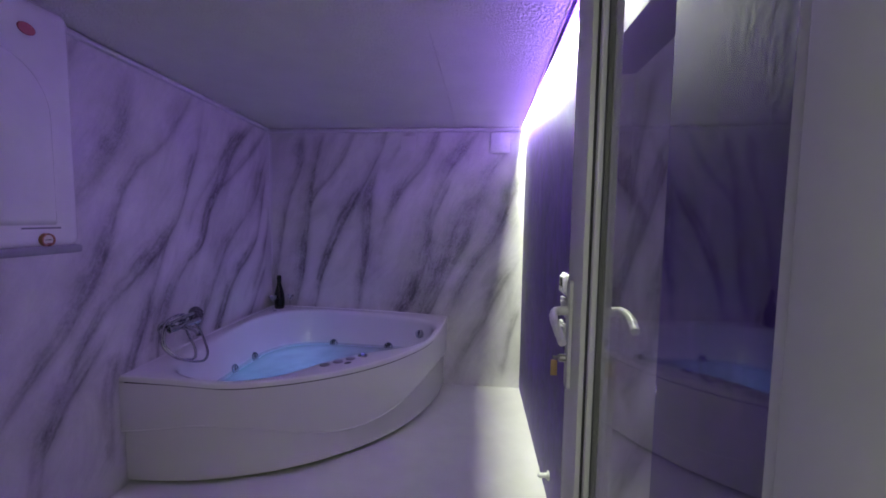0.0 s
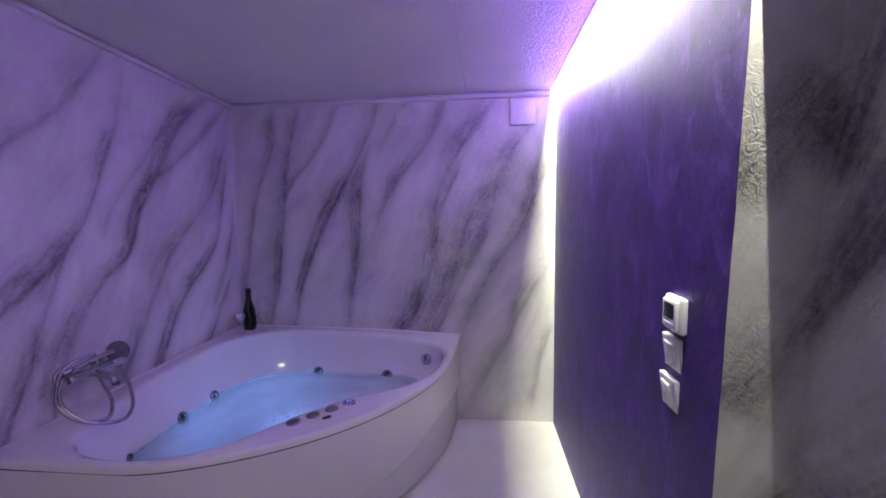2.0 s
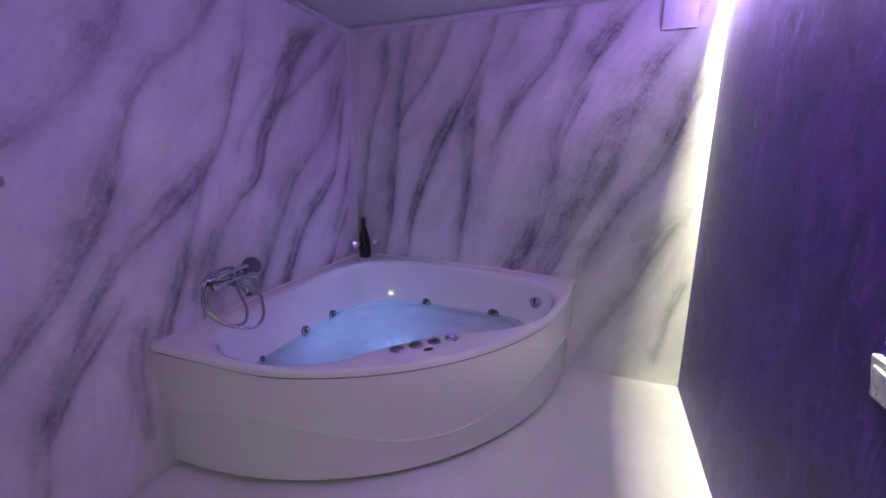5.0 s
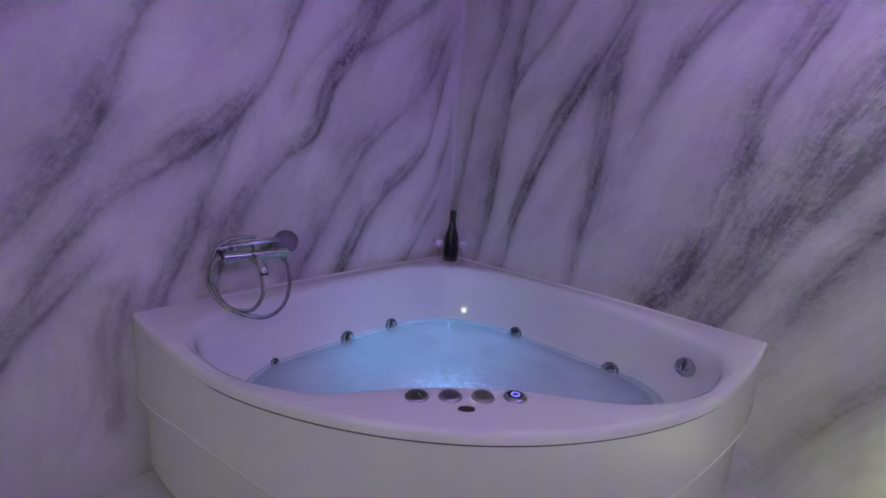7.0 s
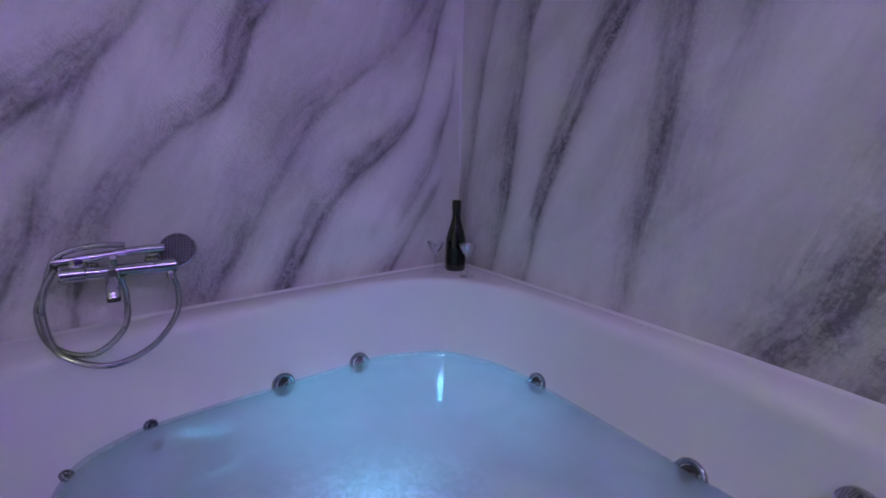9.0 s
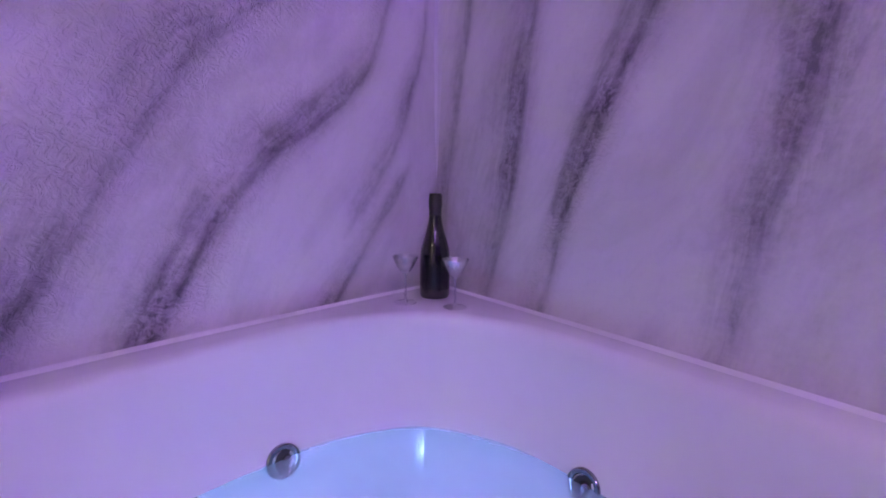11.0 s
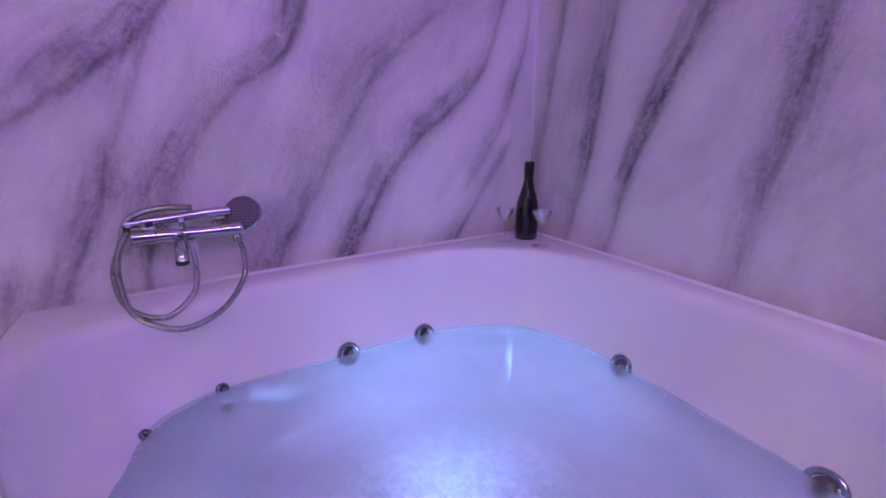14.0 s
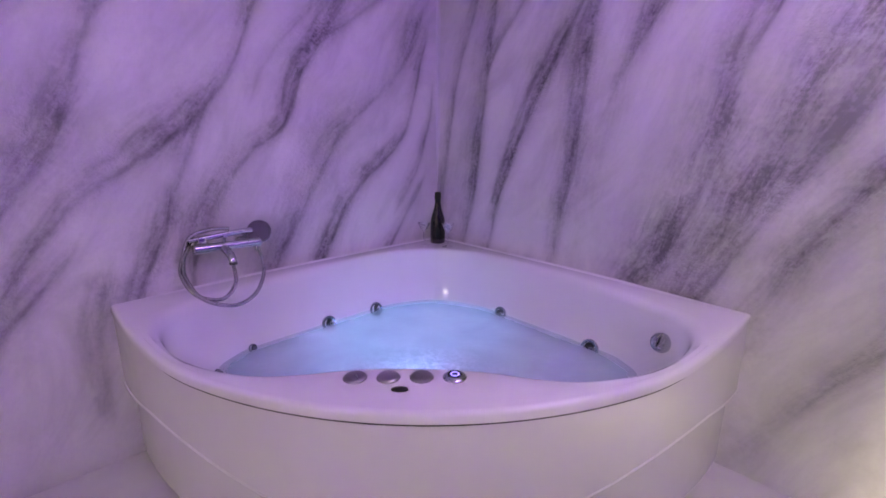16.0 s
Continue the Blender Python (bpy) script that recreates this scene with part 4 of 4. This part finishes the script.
light_switch(-1.583, 1.018)
light_switch(-1.575, 0.915)
sock = thing("door_stop", east_pose(-1.36, 0.14), "small white fitting low on the violet wall", "wall fitting")
part("base", lathe([(0.0, 0.0), (0.022, 0.0), (0.022, 0.006), (0.014, 0.010)], 20), M_SWITCH, sock)
part("pin", lathe([(0.014, 0.008), (0.011, 0.030), (0.013, 0.045), (0.010, 0.052), (0.0, 0.054)], 20), M_SWITCH, sock)

# ---- cover plates on the north wall ----
cover = thing("junction_cover", (1.890, -0.001, 1.966), "flat white junction box cover under the ceiling", "cover plate")
part("plate", box(-0.076, -0.016, -0.081, 0.076, 0.0, 0.075, 0.004), M_SWITCH, cover)
cover = thing("painted_cover", (1.165, -0.001, 1.965), "small cover plate painted over like the wall", "cover plate")
part("plate", box(-0.058, -0.005, -0.06, 0.058, 0.0, 0.055, 0.002), M_PLASTER, cover)

# ---- water heater on the west wall ----
heater = thing("water_heater", (0.002, -2.187, 1.236), "white enamelled wall water heater with a round dial", "water heater")
bm = box(0.0, -0.264, 0.022, 0.300, 0.264, 0.84, 0.035, segments=4)
part("casing", bm, M_ENAMEL, heater)
part("bottom_cap", box(0.004, -0.260, 0.0, 0.304, 0.262, 0.030, 0.010, segments=3), plain("grey_cap", (0.30, 0.30, 0.34), 0.4), heater, "grey bottom cap")
bm = bmesh.new()
outline = [(-0.17, 0.10), (0.17, 0.10)] + [(0.17 * math.cos(a), 0.46 + 0.20 * math.sin(a)) for a in (math.pi * i / 24 for i in range(25))]
rows = [[bm.verts.new((x, y * s, 0.38 + (z - 0.38) * s)) for y, z in outline] for x, s in ((0.296, 1.0), (0.310, 0.97), (0.318, 0.92))]
bridge(bm, rows)
bm.faces.new(rows[-1])
part("front_relief", bm, M_ENAMEL, heater, "raised arched front panel")
dm = pose(0.3005, 0.132, 0.052, 0, 90)
dial = part("dial", lathe([(0.0, 0.010), (0.017, 0.010), (0.0175, 0.008)], 28, dm), M_DIAL, heater, "cream temperature dial")
part("dial_rim", lathe([(0.0175, 0.0), (0.0175, 0.013), (0.022, 0.013), (0.023, 0.0)], 28, dm), plain("copper_rim", (0.42, 0.20, 0.12), 0.3, 0.6), dial)
part("needle", box(0.3105, 0.122, 0.051, 0.3125, 0.142, 0.0535), M_RUBBER, dial)
part("red_sector", box(0.3104, 0.126, 0.036, 0.3115, 0.142, 0.041), M_RED, dial)
part("print_bar", box(0.3002, 0.060, 0.089, 0.3012, 0.185, 0.095), M_INK, heater)
part("print_bar", box(0.3082, 0.098, 0.130, 0.3092, 0.145, 0.140), M_INK, heater)
part("badge", lathe([(0.0, 0.004), (0.026, 0.003), (0.028, 0.0)], 24, pose(0.3004, 0.112, 0.735, 0, 90) @ Matrix.Diagonal((0.7, 1, 1, 1))), M_RED, heater, "dull red oval badge")
pipe = thing("water_pipe", (0, 0, 0), "flexible braided water pipe under the heater", "pipe")
part("pipe_run", tube(smooth_line([(0.16, -2.12, 1.25), (0.165, -2.12, 1.15), (0.20, -2.16, 1.04), (0.17, -2.24, 1.0), (0.06, -2.24, 1.02), (0.004, -2.24, 1.02)], 16), 0.009, 10, 0.06), M_STEEL, pipe)
part("pipe_nut", lathe([(0.014, 0), (0.014, 0.02), (0.010, 0.024)], 6, pose(0.16, -2.12, 1.215)), M_BRASS, pipe)

# ---- lamp on the hall ceiling ----
lamp = thing("hall_ceiling_lamp", (HALL_LAMP[0], HALL_LAMP[1], H), "round white ceiling lamp in the hall outside the door", "ceiling lamp")
part("base", lathe([(0.0, 0.0), (0.16, 0.0), (0.16, -0.020), (0.15, -0.026), (0.0, -0.026)], 36), M_SWITCH, lamp)
part("diffuser", lathe([(0.148, -0.026), (0.146, -0.044), (0.130, -0.066), (0.090, -0.082), (0.0, -0.088)], 36), emitter("lamp_diffuser", (1.0, 0.97, 0.94), 6.0), lamp, "glowing opal diffuser")

# ---- the open glazed door ----
LEAF_X, LEAF_Y0, LEAF_Y1, LEAF_Z = 1.975, -3.165, -2.375, 2.02
door = thing("door_1", (LEAF_X, LEAF_Y0, 0.0), "open white framed door with a large glass pane", "door", kind="structure")
W, T = LEAF_Y1 - LEAF_Y0, 0.058
SW = 0.128
for name, y0, y1, z0, z1 in (("stile", 0.0, SW, 0.012, LEAF_Z), ("stile", W - SW, W, 0.012, LEAF_Z), ("top_rail", SW, W - SW, LEAF_Z - 0.11, LEAF_Z), ("bottom_rail", SW, W - SW, 0.012, 0.16)):
    part(name, box(0.0, y0 + 0.0004, z0, T, y1 - 0.0004, z1, 0.005), M_PVC, door)
part("pane", box(0.024, SW + 0.001, 0.161, 0.030, W - SW - 0.001, LEAF_Z - 0.111), M_PANE, door, "clear dark-looking glass pane", smooth=False)
for y0, y1 in ((SW, SW + 0.012), (W - SW - 0.012, W - SW)):
    part("glazing_seal", box(0.010, y0, 0.161, 0.040, y1, LEAF_Z - 0.111, 0.002), M_RUBBER, door, "dark rubber glazing seal")
for y0, y1 in ((SW + 0.012, SW + 0.026), (W - SW - 0.026, W - SW - 0.012)):
    part("glazing_bead", box(0.012, y0, 0.17, 0.0235, y1, LEAF_Z - 0.12, 0.003), M_PVC, door)
part("glazing_seal", box(0.010, SW + 0.026, 0.161, 0.0235, W - SW - 0.026, 0.173, 0.002), M_RUBBER, door)
hy = -2.421 - LEAF_Y0
plate = part("door_plate", box(-0.009, hy - 0.017, 1.02, 0.0, hy + 0.017, 1.255, 0.008, segments=3), M_SWITCH, door, "long white handle plate")
part("door_lever", tube(smooth_line([(-0.006, hy, 1.190), (-0.024, hy, 1.188), (-0.036, hy - 0.006, 1.186), (-0.042, hy - 0.028, 1.180), (-0.042, hy - 0.070, 1.168), (-0.039, hy - 0.115, 1.152)], 10), lambda f: 0.0100 - 0.002 * f, 14), M_SWITCH, door, "curved white lever handle")
part("door_plate", box(T, hy - 0.017, 1.02, T + 0.009, hy + 0.017, 1.255, 0.008, segments=3), M_SWITCH, door, "long white handle plate")
part("door_lever", tube(smooth_line([(T + 0.006, hy, 1.190), (T + 0.026, hy, 1.190), (T + 0.040, hy - 0.008, 1.192), (T + 0.044, hy - 0.030, 1.192), (T + 0.044, hy - 0.065, 1.186), (T + 0.040, hy - 0.098, 1.174)], 10), lambda f: 0.0105 - 0.002 * f, 14), M_SWITCH, door, "curved white lever handle")
lock = part("lock_cylinder", lathe([(0.0, 0.016), (0.007, 0.016), (0.0085, 0.012), (0.0085, 0.0)], 18, pose(-0.008, hy, 1.085, 0, -90)), M_STEEL, door)
part("key", box(-0.036, hy - 0.001, 1.082, -0.022, hy + 0.001, 1.089), M_STEEL, lock)
part("key_bow", box(-0.040, hy - 0.0012, 1.045, -0.026, hy + 0.0012, 1.080, 0.0010), M_BRASS, lock, "brass key hanging from the lock")
for z in (0.3, 1.0, 1.75):
    part("hinge", lathe([(0.0, -0.05), (0.009, -0.05), (0.009, 0.05), (0.0, 0.05)], 14, pose(0.028, -0.011, z)), M_SWITCH, door)
fr = bmesh.new()
box(2.034, SOUTH, 0.0, 2.085, SOUTH + 0.055, 2.09, 0.004, bm=fr)
box(0.965, SOUTH, 0.0, 1.016, SOUTH + 0.055, 2.09, 0.004, bm=fr)
box(1.0165, SOUTH, 2.04, 2.0335, SOUTH + 0.055, 2.09, 0.004, bm=fr)
structure("door_frame", fr, M_PVC, "white door frame around the doorway", "door frame", True)
